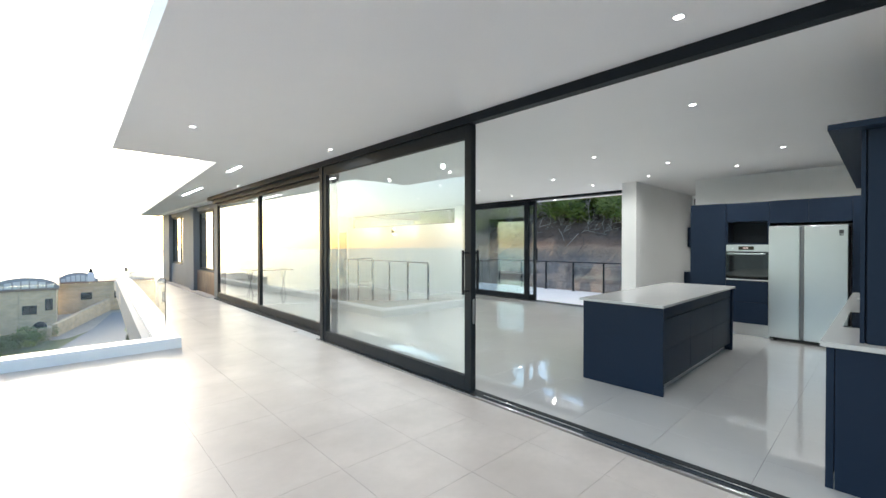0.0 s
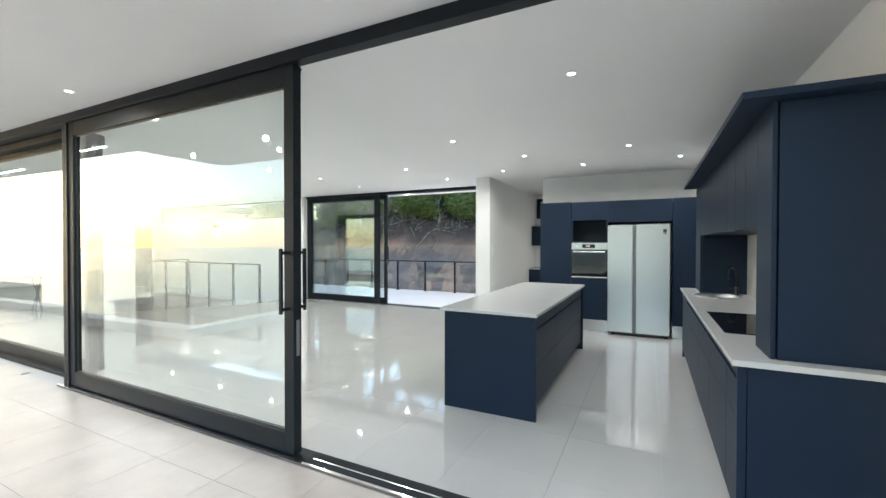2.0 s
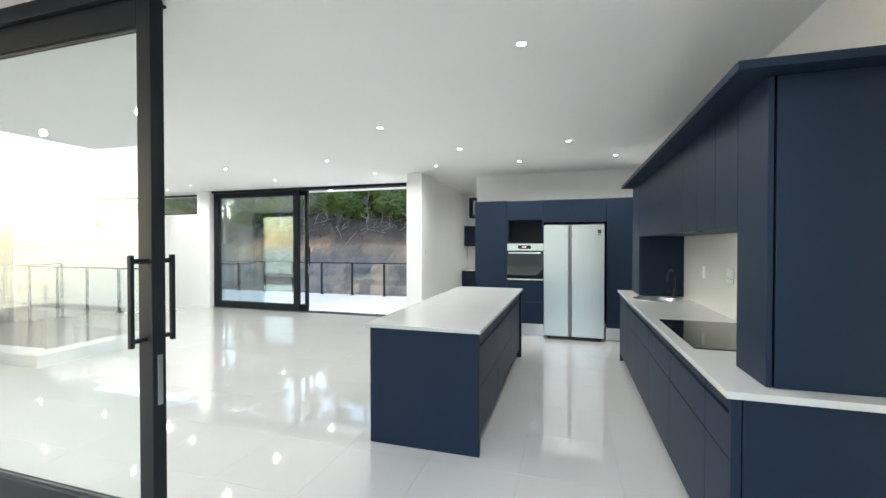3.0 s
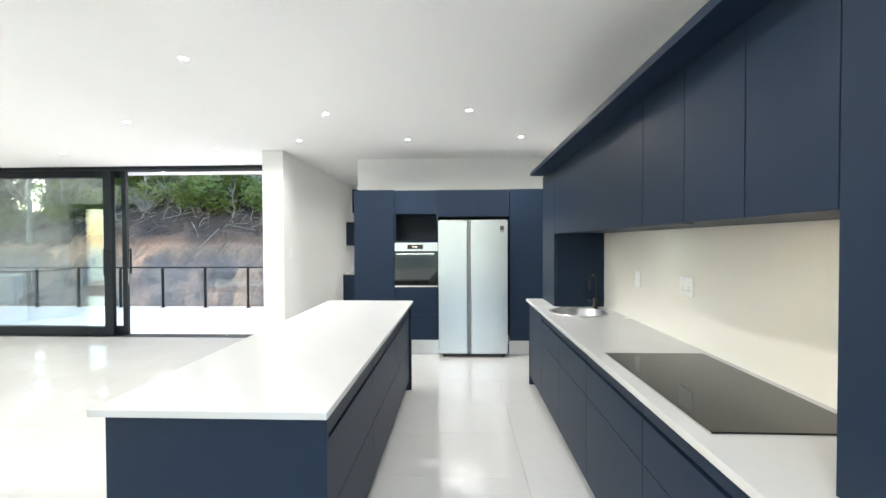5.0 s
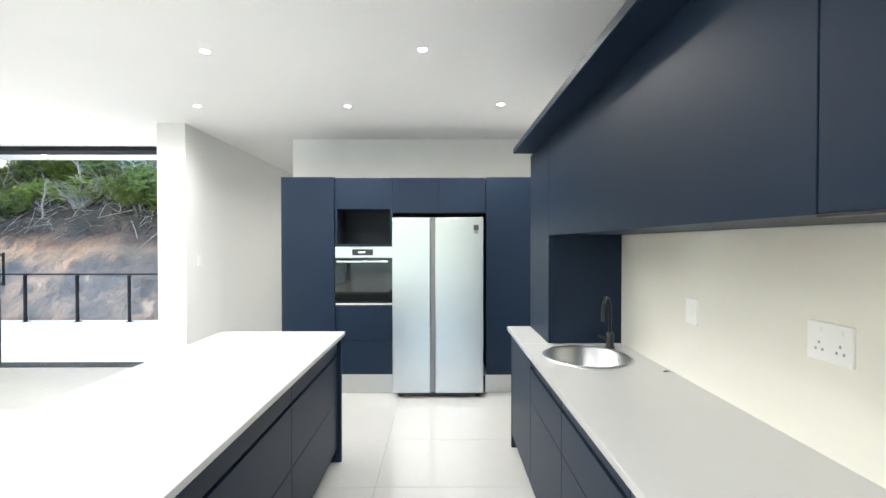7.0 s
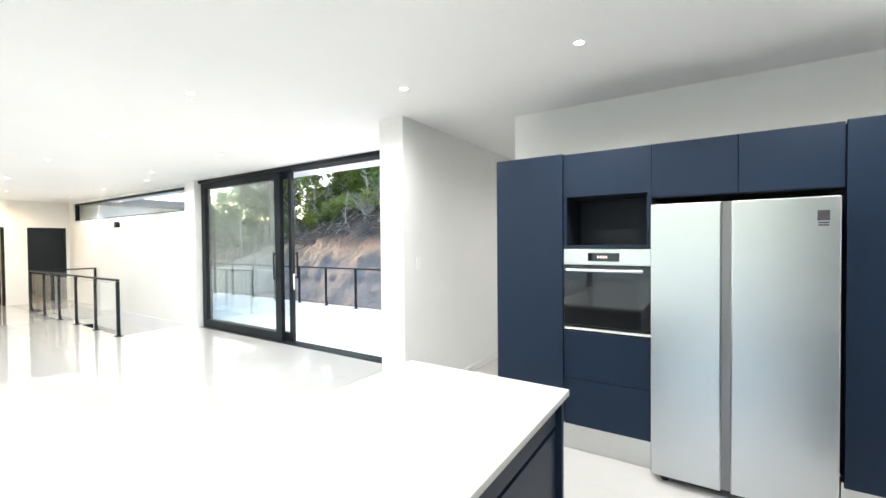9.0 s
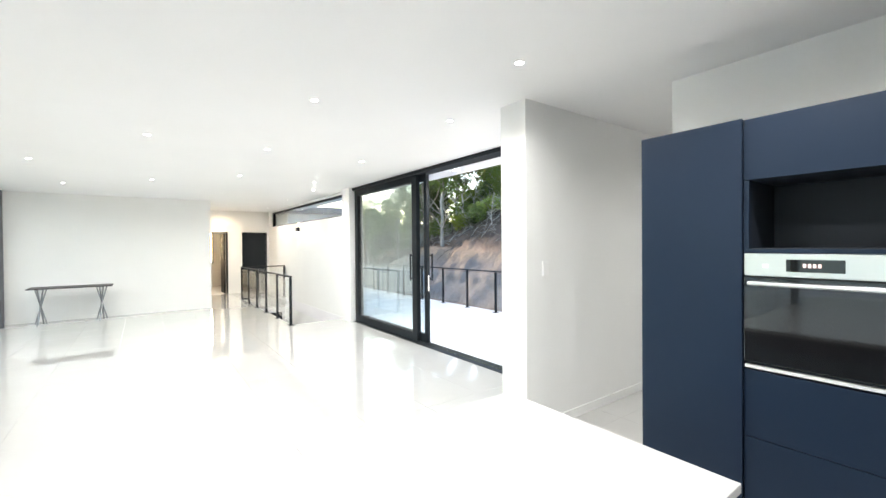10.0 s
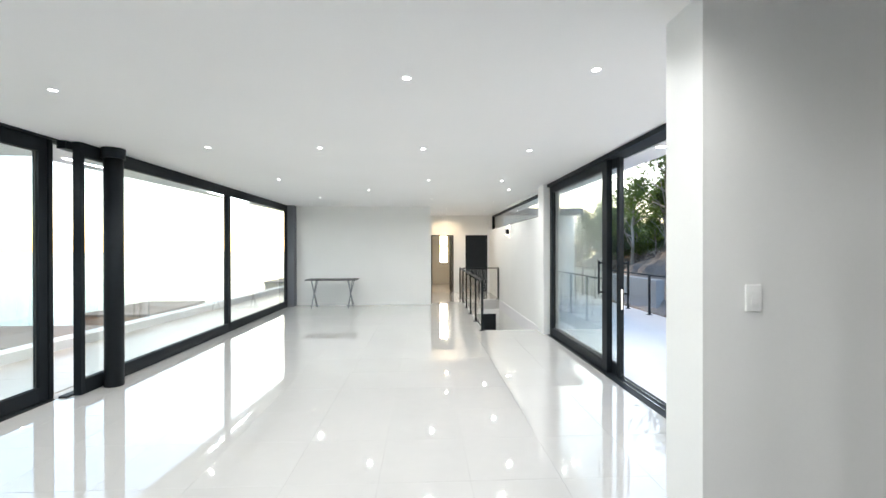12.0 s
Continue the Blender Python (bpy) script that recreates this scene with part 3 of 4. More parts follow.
for x0, x1 in ((4.264, 4.578), (4.582, 4.922), (4.926, 5.286), (5.290, 7.117)):
    part("door_front", box(x0, x1, UY - 0.02, UY, UZ, 2.186, 0.002), NAVY, upper)
part("cap", box(3.84, 7.57, WY + 0.002, 0.558, 2.188, 2.224, 0.003), NAVY, upper)
part("front_strip", box(3.945, 4.260, UY - 0.02, UY, 0.907, 2.186, 0.001), NAVY, upper)
part("front_strip", box(7.121, 7.64, UY - 0.02, UY, 0.907, 2.186, 0.001), NAVY, upper)
part("extractor", box(4.905, 5.285, UY - 0.03, UY + 0.004, UZ - 0.006, UZ - 0.0005, 0.001), BLACK, upper, "slim dark extractor lip")
splash = thing("splashback", (5.7, -0.04, 0.906), "glossy cream glass splashback behind the worktop", "splashback", kind="structure")
part("panel", box(4.261, 7.119, WY + 0.001, WY + 0.008, 0.906, UZ + 0.002), SPLASH, splash)
def wall_plate(name, label, cat, x0, x1, z0, z1, y, holes):
    ob = thing(name, ((x0 + x1) / 2, y, z0), label, cat)
    part("plate", box(x0, x1, y, y + 0.009, z0, z1, 0.003), PLASTIC, ob)
    for hx0, hx1, hz0, hz1, m in holes:
        part("switch" if m is PLASTIC else "slot", box(hx0, hx1, y + 0.009, y + 0.0115, hz0, hz1, 0.001), m, ob)
    return ob
wall_plate("wall_socket", "white double wall socket on the splashback", "socket", 5.665, 5.805, 1.185, 1.30, WY + 0.008,
           [(x + dx, x + dx + 0.0055, z, z + 0.008, SLOT_GREY) for x in (5.685, 5.75) for dx, z in ((0.0, 1.215), (0.022, 1.215), (0.011, 1.235))] + [(5.69, 5.705, 1.27, 1.287, PLASTIC), (5.755, 5.77, 1.27, 1.287, PLASTIC)])
wall_plate("wall_switch", "white isolator switch on the splashback", "switch", 6.35, 6.43, 1.17, 1.285, WY + 0.008, [(6.375, 6.405, 1.205, 1.255, PLASTIC)])
sw = thing("wall_switch", (8.92, 3.64, 1.30), "white light switch on the passage wall", "switch")
part("plate", box(8.885, 8.955, 3.628, 3.64, 1.295, 1.415, 0.003), PLASTIC, sw)
part("rocker", box(8.905, 8.935, 3.624, 3.628, 1.325, 1.385, 0.002), PLASTIC, sw)

# tall run
TXF, TXB = 8.72, 9.318
def front(name, parent, y0, y1, z0, z1, material=NAVY, x=TXF):
    return part(name, box(x, x + 0.02, y0, y1, z0, z1, 0.002), material, parent)
pantry = thing("tall_cabinet", (9.0, 2.43, 0), "tall navy pantry cabinet beside the passage", "cabinet", "tall kitchen cabinets")
part("carcass", box(TXF + 0.021, TXB, 2.172, 2.69, 0.205, 2.2), NAVY, pantry)
front("door", pantry, 2.160, 2.69, 0.205, 2.2, x=TXF - 0.021)
part("end_panel", box(TXF + 0.0005, TXF + 0.0205, 2.176, 2.69, 0.205, 2.2), NAVY, pantry)
part("kickboard", box(TXF + 0.05, TXF + 0.065, 2.175, 2.69, 0.0, 0.205), KICK, pantry, "aluminium kickboard")
oven_unit = thing("tall_cabinet", (9.0, 1.87, 0), "navy oven housing with open niche and two drawers", "cabinet", "tall kitchen cabinets")
part("side", box(TXF + 0.021, TXB, 2.15, 2.170, 0.205, 2.2), NAVY_IN, oven_unit)
part("side", box(TXF + 0.021, TXB, 1.572, 1.59, 0.205, 2.2), NAVY_IN, oven_unit)
part("back", box(TXB - 0.15, TXB - 0.13, 1.591, 2.149, 0.205, 2.2), NAVY_IN, oven_unit)
for z in (0.205, 0.925, 1.51, 1.885):
    part("shelf", box(TXF + 0.021, TXB - 0.151, 1.591, 2.149, z, z + 0.018), NAVY_IN, oven_unit)
front("door", oven_unit, 1.574, 2.156, 1.882, 2.195)
part("niche_frame", boxes((TXF, TXF + 0.02, 2.135, 2.156, 1.525, 1.878), (TXF, TXF + 0.02, 1.574, 1.60, 1.525, 1.878), (TXF, TXF + 0.02, 1.574, 2.156, 1.506, 1.5245)), NAVY, oven_unit)
front("drawer_front", oven_unit, 1.574, 2.156, 0.205, 0.550)
front("drawer_front", oven_unit, 1.574, 2.156, 0.554, 0.900)
# white plastic stands in for the strip's bright reflection; it emits nothing
part("light_strip", box(TXF - 0.004, TXF + 0.016, 1.576, 2.152, 0.912, 0.928), PLASTIC, oven_unit, "strip under the oven, its brightness put into a white colour")
part("kickboard", box(TXF + 0.05, TXF + 0.065, 1.574, 2.172, 0.0, 0.205), KICK, oven_unit, "aluminium kickboard")
oven = thing("oven", (TXF, 1.87, 0.95), "built-in steel and black glass oven", "oven")
part("body", box(TXF + 0.022, TXB - 0.16, 1.60, 2.14, 0.945, 1.495), BLACK, oven)
part("control_panel", box(TXF - 0.012, TXF + 0.02, 1.576, 2.152, 1.388, 1.502, 0.003), STEEL, oven, "brushed steel control panel")
part("display", box(TXF - 0.0145, TXF - 0.012, 1.77, 1.98, 1.415, 1.475, 0.001), OVEN_GLASS, oven)
part("clock_display", boxes(*[(TXF - 0.0157, TXF - 0.0145, 1.85 + k * 0.018, 1.862 + k * 0.018, 1.437, 1.455) for k in range(4)]), DISPLAY, oven, "dim red clock digits")
part("button", box(TXF - 0.014, TXF - 0.012, 2.05, 2.075, 1.43, 1.45, 0.001), PLASTIC, oven)
odoor = part("door", box(TXF - 0.016, TXF + 0.02, 1.576, 2.152, 0.948, 1.382, 0.003), OVEN_GLASS, oven, "black glass oven door")
part("inner_window", box(TXF - 0.0172, TXF - 0.016, 1.65, 2.10, 1.03, 1.30), HOB, odoor)
part("door_handle", rod([(TXF - 0.05, 1.62, 1.352), (TXF - 0.05, 2.125, 1.352)], 0.011, 12, rod([(TXF - 0.016, 1.65, 1.352), (TXF - 0.05, 1.65, 1.352)], 0.007, 8, rod([(TXF - 0.016, 2.095, 1.352), (TXF - 0.05, 2.095, 1.352)], 0.007, 8))), STEEL, odoor, "brushed steel bar handle")
over = thing("tall_cabinet", (9.0, 1.1, 1.84), "navy cupboard above the fridge", "cabinet", "tall kitchen cabinets")
part("carcass", box(TXF + 0.021, TXB, 0.632, 1.571, 1.84, 2.2), NAVY_IN, over)
front("door", over, 1.108, 1.570, 1.845, 2.195)
front("door", over, 0.634, 1.104, 1.845, 2.195)
larder = thing("tall_cabinet", (9.0, 0.3, 0), "tall navy larder cabinet beside the fridge", "cabinet", "tall kitchen cabinets")
part("carcass", box(TXF + 0.021, TXB, 0.15, 0.612, 0.205, 2.2), NAVY, larder)
front("door", larder, 0.15, 0.630, 0.205, 2.2, x=TXF - 0.021)
part("end_panel", box(TXF + 0.0005, TXF + 0.0205, 0.15, 0.612, 0.205, 2.2), NAVY, larder)
part("kickboard", box(TXF + 0.05, TXF + 0.065, 0.15, 0.630, 0.0, 0.205), KICK, larder, "aluminium kickboard")
fridge = thing("fridge", (8.95, 1.1, 0), "tall two-door stainless steel side-by-side fridge", "fridge")
part("cabinet", box(8.685, 9.28, 0.672, 1.558, 0.06, 1.775, 0.006), mat("dark_grey_casing", (0.08, 0.08, 0.085), 0.5), fridge)
dl = part("door", box(8.605, 8.682, 1.190, 1.566, 0.055, 1.79, 0.008), STEEL, fridge, "brushed steel freezer door")
dr = part("door", box(8.605, 8.682, 0.668, 1.142, 0.055, 1.79, 0.008), STEEL, fridge, "brushed steel fridge door")
part("grip_recess", box(8.625, 8.682, 1.143, 1.189, 0.06, 1.785), mat("grey_recess", (0.22, 0.22, 0.23), 0.4, 0.6), fridge, "grey recessed grip between the doors")
part("badge", box(8.6035, 8.605, 0.715, 0.765, 1.66, 1.715, 0.0005), INK, dr, "small dark square badge")
part("badge_text", boxes(*[(8.6035, 8.605, 0.718, 0.762, z, z + 0.008) for z in (1.632, 1.645)]), INK, dr)
part("plinth", box(8.66, 9.25, 0.69, 1.52, 0.02, 0.06), BLACK, fridge)
for y in (0.72, 1.49):
    part("foot", lathe([(0.022, 0.0), (0.022, 0.02)], (8.69, y, 0.0), 12), BLACK, fridge)
# scullery behind
high = thing("window_7", (12.18, 3.0, 2.14), "small dark framed window high in the scullery", "window", kind="structure")
part("window_frame", frame_bm(12.16, 2.405, 3.595, 2.145, 2.655, 0.09, 0.07, 0.07, 0.055), ALU, high)
pane("pane", box(12.155, 12.165, 2.495, 3.505, 2.215, 2.585), PANE, high)
sc = thing("scullery_cabinet", (11.8, 2.3, 0), "dark navy base cabinet in the scullery passage", "cabinet")
part("body", box(11.52, 12.115, 1.0, 3.635, 0.1, 0.85, 0.002), NAVY, sc)
part("plinth", box(11.57, 12.115, 1.0, 3.635, 0.0, 0.1), BLACK, sc)
part("worktop", box(11.50, 12.115, 1.0, 3.637, 0.851, 0.88, 0.002), QUARTZ, sc)
for y in (1.0, 1.88, 2.76):
    part("door", box(11.50, 11.519, y + 0.002, y + 0.873, 0.11, 0.846, 0.002), NAVY, sc)
sw2 = thing("scullery_cabinet", (11.9, 3.0, 1.44), "dark navy wall cabinet in the scullery passage", "cabinet")
part("body", box(11.77, 12.115, 1.0, 3.635, 1.44, 1.93, 0.002), NAVY, sw2)
for y in (1.0, 1.88, 2.76):
    part("door", box(11.75, 11.769, y + 0.002, y + 0.873, 1.442, 1.928, 0.002), NAVY, sw2)


# ---- rails ----
def post_rail(name, start, end, n, height, label, cat="railing"):
    """Dark steel posts with a flat handrail and glass infill between them."""
    a, b = Vector(start), Vector(end)
    ob = thing(name, a, label, cat, "", "structure")
    way = (b - a).normalized()
    ang = math.atan2(way.y, way.x)
    def bar(mid, lx, ly, lz):
        bm = box(-lx / 2, lx / 2, -ly / 2, ly / 2, -lz / 2, lz / 2, 0.003)
        bmesh.ops.transform(bm, matrix=Matrix.Translation(mid) @ Matrix.Rotation(ang, 4, "Z"), verts=bm.verts)
        return bm
    up = Vector((0, 0, 1))
    for i in range(n):
        p = a.lerp(b, i / (n - 1))
        post = part("post", bar(p + up * (height - 0.035) / 2, 0.045, 0.045, height - 0.035), ALU, ob)
        part("base_plate", bar(p + up * 0.006, 0.10, 0.10, 0.012), ALU, post)
    part("handrail", bar(a.lerp(b, 0.5) + up * (height - 0.015), (b - a).length + 0.045, 0.05, 0.03), ALU, ob)
    for i in range(n - 1):
        p = a.lerp(b, (i + 0.5) / (n - 1))
        pn = part("pane", bar(p + up * (0.09 + (height - 0.16) / 2), (b - a).length / (n - 1) - 0.06, 0.01, height - 0.16), CLEAR, ob)
        pn.visible_shadow = False
    return ob


post_rail("stair_railing", (8.53, 9.665, 0.0), (8.53, 14.60, 0.0), 6, 0.97, "charcoal steel and glass railing around the stairwell")
post_rail("stair_railing", (8.62, 14.48, 0.0), (9.70, 14.48, 0.0), 2, 0.97, "short charcoal railing at the stairwell end")
post_rail("deck_railing", (12.78, 4.2, -0.022), (12.78, 23.8, -0.022), 20, 0.965, "charcoal steel and glass railing along the balcony deck")
LEAN = 0.056          # the walkway narrows along its length


def prism(corners, z0, z1, bevel=0.0):
    """An upright block over four corners of the plan."""
    bm = bmesh.new()
    low, high = [bm.verts.new((x, y, z0)) for x, y in corners], [bm.verts.new((x, y, z1)) for x, y in corners]
    bm.faces.new(high), bm.faces.new(low[::-1])
    for k in range(4):
        bm.faces.new((low[k], low[(k + 1) % 4], high[(k + 1) % 4], high[k]))
    bmesh.ops.recalc_face_normals(bm, faces=bm.faces)
    if bevel:
        bmesh.ops.bevel(bm, geom=list(bm.edges), offset=bevel, segments=2, profile=0.6, affect="EDGES")
    return bm


def edge_run(x, w, y0, y1, z0, z1, bevel=0.0):
    """A strip that follows the outer edge of the walkway, x at its start."""
    a, b = x + LEAN * (y0 - 7.58), x + LEAN * (y1 - 7.58)
    return prism(((a, y0), (a + w, y0), (b + w, y1), (b, y1)), z0, z1, bevel)


solid("kerb", boxes((-9, 1.72, 7.30, 7.58, -0.01, 0.15), bevel=0.008), KERB, "white painted kerb under the glass balustrade", "kerb")
solid("kerb_walkway", edge_run(1.42, 0.30, 7.582, 21.8, -0.01, 0.149, 0.008), KERB, "white painted kerb along the narrowing walkway", "kerb")
# outer slab faces, coloured a darker grey than the kerb
solid("kerb_face", boxes((-9, 1.30, 7.582, 7.68, -0.55, 0.10)), GREY_FACE, "grey outer face of the terrace slab", "kerb")
solid("kerb_face_walkway", edge_run(1.30, 0.117, 7.59, 21.8, -0.55, 0.10), GREY_FACE, "grey outer face of the walkway slab", "kerb")
gb = thing("glass_balustrade", (1.55, 7.43, 0.15), "frameless clear glass balustrade on the white kerb", "balustrade", "", "structure")
for i in range(6):
    pane("pane", box(1.55 - (i + 1) * 1.5 + 0.01, 1.55 - i * 1.5, 7.424, 7.436, 0.145, 1.0, 0.002), CLEAR, gb)
for i in range(9):
    pane("pane", edge_run(1.552, 0.012, 7.45 + i * 1.58, 7.45 + (i + 1) * 1.58 - 0.01, 0.145, 1.0), CLEAR, gb)
# table against the far wall
LEG_STEEL = mat("dull_grey_steel", (0.28, 0.29, 0.30), 0.4, 1.0, vary=0.05)
tb = thing("trestle_table", (5.0, 12.9, 0), "narrow folding table with dark top and crossed metal legs", "table")
part("tabletop", box(4.33, 5.65, 12.62, 13.15, 0.735, 0.76, 0.004), mat("dark_table_top", (0.05, 0.05, 0.05), 0.5), tb)
for x in (4.50, 5.46):
    for s in (-1, 1):
        part("leg", rod([(x - 0.02 * s, 12.89 - 0.20 * s, 0.0), (x + 0.02 * s, 12.89 + 0.18 * s, 0.735)], 0.014, 8), LEG_STEEL, tb)
        part("leg", rod([(x - 0.09 * s, 12.89 + 0.05, 0.0), (x + 0.09 * s, 12.89 + 0.05, 0.735)], 0.012, 8), LEG_STEEL, tb)
# stairs
solid("trim_nosing", boxes((8.55, 9.60, 9.625, 9.70, -0.3, 0.0), (8.53, 8.56, 9.70, 14.45, -0.3, 0.0)), QUARTZ, "white edge trim around the stairwell opening", "trim")
st = thing("staircase", (9.1, 12, -2.9), "white tiled stair flight descending into the stairwell", "stairs", "", "structure")
for i in range(14):
    z = -0.18 * (i + 1)
    part("step", box(8.56, 9.73, 9.70 + i * 0.27, 9.70 + (i + 1) * 0.27 + 0.02, z - 0.18, z, 0.003), QUARTZ, st)
low_door = thing("door_6", (9.3, 14.44, -2.9), "dark door at the foot of the stairwell", "door", kind="structure")
part("door_leaf", box(9.02, 9.62, 14.42, 14.455, -2.75, -0.45, 0.003), ALU, low_door)


# ---- outdoors ----
def smooth(a, b, v):
    t = min(1.0, max(0.0, (v - a) / (b - a)))
    return t * t * (3 - 2 * t)


def height(x, y):
    """Level of the open ground around the house."""
    n = noise.noise(Vector((x * 0.35, y * 0.35, 0.3))) * 0.35 + noise.noise(Vector((x * 1.3, y * 1.3, 1.7))) * 0.16
    n += abs(noise.noise(Vector((x * 2.6, y * 2.6, 4.1)))) * 0.16 + noise.noise(Vector((x * 5.5, y * 5.5, 9.0))) * 0.05
    z = -3.4 - 2.6 * smooth(18, 42, y) - 2.0 * smooth(60, 200, y)
    z -= 0.42 * max(0.0, -14 - x)
    z -= 0.10 * max(0.0, y - 140)
    crest = 3.5 - 2.5 * smooth(15, 22, y)
    if x > 12.9:
        bank = -1.0 + (crest + 1.0) * min(1.0, max(0.0, (x - 13.2) / 6.0)) ** 0.9 + n * smooth(13, 15, x) * 1.4
        step = 0.25 * math.floor(bank / 0.55 + noise.noise(Vector((y * 0.2, x * 0.1, 5)))) * 0.55 + 0.75 * bank
        bank = step
        bank += max(0.0, x - 19.2) * (0.78 - 0.60 * smooth(11, 21, y))
        bank -= max(0.0, x - 45) * 0.35
        z = z + (bank - z) * smooth(12.9, 13.4, x) * (1 - smooth(30, 44, y))
    elif y > 30 or x < -10:
        z += n * 0.6
    return max(z, -70.0)


def spread(near, lo, hi, step, grow=1.28):
    out, v, s = [], lo, step
    v = near[0]
    while v < near[1]:
        out.append(v)
        v += step
    left, s, v = [], step, near[0]
    while v > lo:
        s *= grow
        v -= s
        left.append(max(v, lo))
    right, s, v = [], step, out[-1]
    while v < hi:
        s *= grow
        v += s
        right.append(min(v, hi))
    return left[::-1] + out + right


xs, ys = spread((12.6, 20), -2500, 2500, 0.14), spread((3, 27), -2500, 2500, 0.15)
verts = [(x, y, height(x, y)) for y in ys for x in xs]
nx = len(xs)
faces = [(j * nx + i, j * nx + i + 1, (j + 1) * nx + i + 1, (j + 1) * nx + i) for j in range(len(ys) - 1) for i in range(nx - 1)]
me = bpy.data.meshes.new("ground")
me.from_pydata(verts, [], faces)
me.shade_smooth()
EARTH = mat("cut_earth_bank", (0.3, 0.24, 0.2), 0.95, vary=0.3, scale=1.1, fine=14, bump=1.0, bump_scale=5.0, spec=0.1)
nt = EARTH.node_tree
pb = nt.nodes["Principled BSDF"]
shade = pb.inputs["Base Color"].links[0].from_node.inputs["Scale"].links[0].from_socket
g2, sep, warp, lift, strata, cover, pick, tint = (nt.nodes.new(k) for k in ("ShaderNodeNewGeometry", "ShaderNodeSeparateXYZ", "ShaderNodeTexNoise", "ShaderNodeMath", "ShaderNodeValToRGB", "ShaderNodeMapRange", "ShaderNodeMix", "ShaderNodeVectorMath"))
warp.inputs["Scale"].default_value, warp.inputs["Detail"].default_value = 0.55, 6.0
nt.links.new(g2.outputs["Position"], warp.inputs["Vector"])
nt.links.new(g2.outputs["Position"], sep.inputs[0])
lift.operation = "MULTIPLY_ADD"
lift.inputs[1].default_value = 0.9
nt.links.new(warp.outputs["Fac"], lift.inputs[0])
nt.links.new(sep.outputs["Z"], lift.inputs[2])
span = nt.nodes.new("ShaderNodeMapRange")
span.inputs["From Min"].default_value, span.inputs["From Max"].default_value = -0.6, 4.6
nt.links.new(lift.outputs[0], span.inputs["Value"])
relief = next(n for n in nt.nodes if n.type == "BUMP")
relief.inputs["Distance"].default_value = 0.10
ramp = strata.color_ramp
for pos, col in ((0.0, (0.235, 0.195, 0.17)), (0.36, (0.27, 0.22, 0.19)), (0.42, (0.34, 0.255, 0.19)), (0.475, (0.38, 0.26, 0.18)), (0.505, (0.26, 0.17, 0.12)), (0.56, (0.17, 0.125, 0.10)), (0.8, (0.10, 0.08, 0.066)), (1.0, (0.08, 0.064, 0.052))):
    e = ramp.elements.new(pos)
    e.color = (*col, 1)
ramp.elements.remove(ramp.elements[0])
ramp.elements.remove(ramp.elements[-1])
nt.links.new(span.outputs["Result"], strata.inputs["Fac"])
cover.inputs["From Min"].default_value, cover.inputs["From Max"].default_value = 11.0, 13.0
nt.links.new(sep.outputs["X"], cover.inputs["Value"])
pick.data_type = "RGBA"
cols = [s for s in pick.inputs if s.type == "RGBA"]
cols[0].default_value = (0.20, 0.20, 0.10, 1)
nt.links.new(strata.outputs["Color"], cols[1])
nt.links.new(cover.outputs["Result"], pick.inputs["Factor"])
tint.operation = "SCALE"
nt.links.new([s for s in pick.outputs if s.type == "RGBA"][0], tint.inputs[0])
nt.links.new(shade, tint.inputs["Scale"])
nt.links.new(tint.outputs["Vector"], pb.inputs["Base Color"])
me.materials.append(EARTH)
tagged(new("ground", me), "sloping ground with a cut red-brown earth bank", "ground", "", "structure")
SEA = mat("sea_water", (0.06, 0.12, 0.14), 0.22, vary=0.15, scale=0.01, fine=0.2, bump=0.35, bump_scale=0.5)
solid("water", boxes((-4800, 2500, -4800, 4800, -48, -46)), SEA, "calm pale blue sea reaching the horizon", "sea")

# road and neighbours
bm = bmesh.new()
edge = [(-3.0, 24, 4.8), (-1.6, 32, 4.8), (0.4, 40, 3.9), (2.6, 48, 2.6), (4.6, 58, 1.2)]
rows = [(bm.verts.new((x, y, height(x, y) + 0.10)), bm.verts.new((x + w, y, height(x + w, y) + 0.10))) for x, y, w in edge]
for a, b in zip(rows, rows[1:]):
    bm.faces.new((a[0], a[1], b[1], b[0]))
solid("road", bm, ASPHALT, "narrow grey asphalt lane below the terrace", "road")


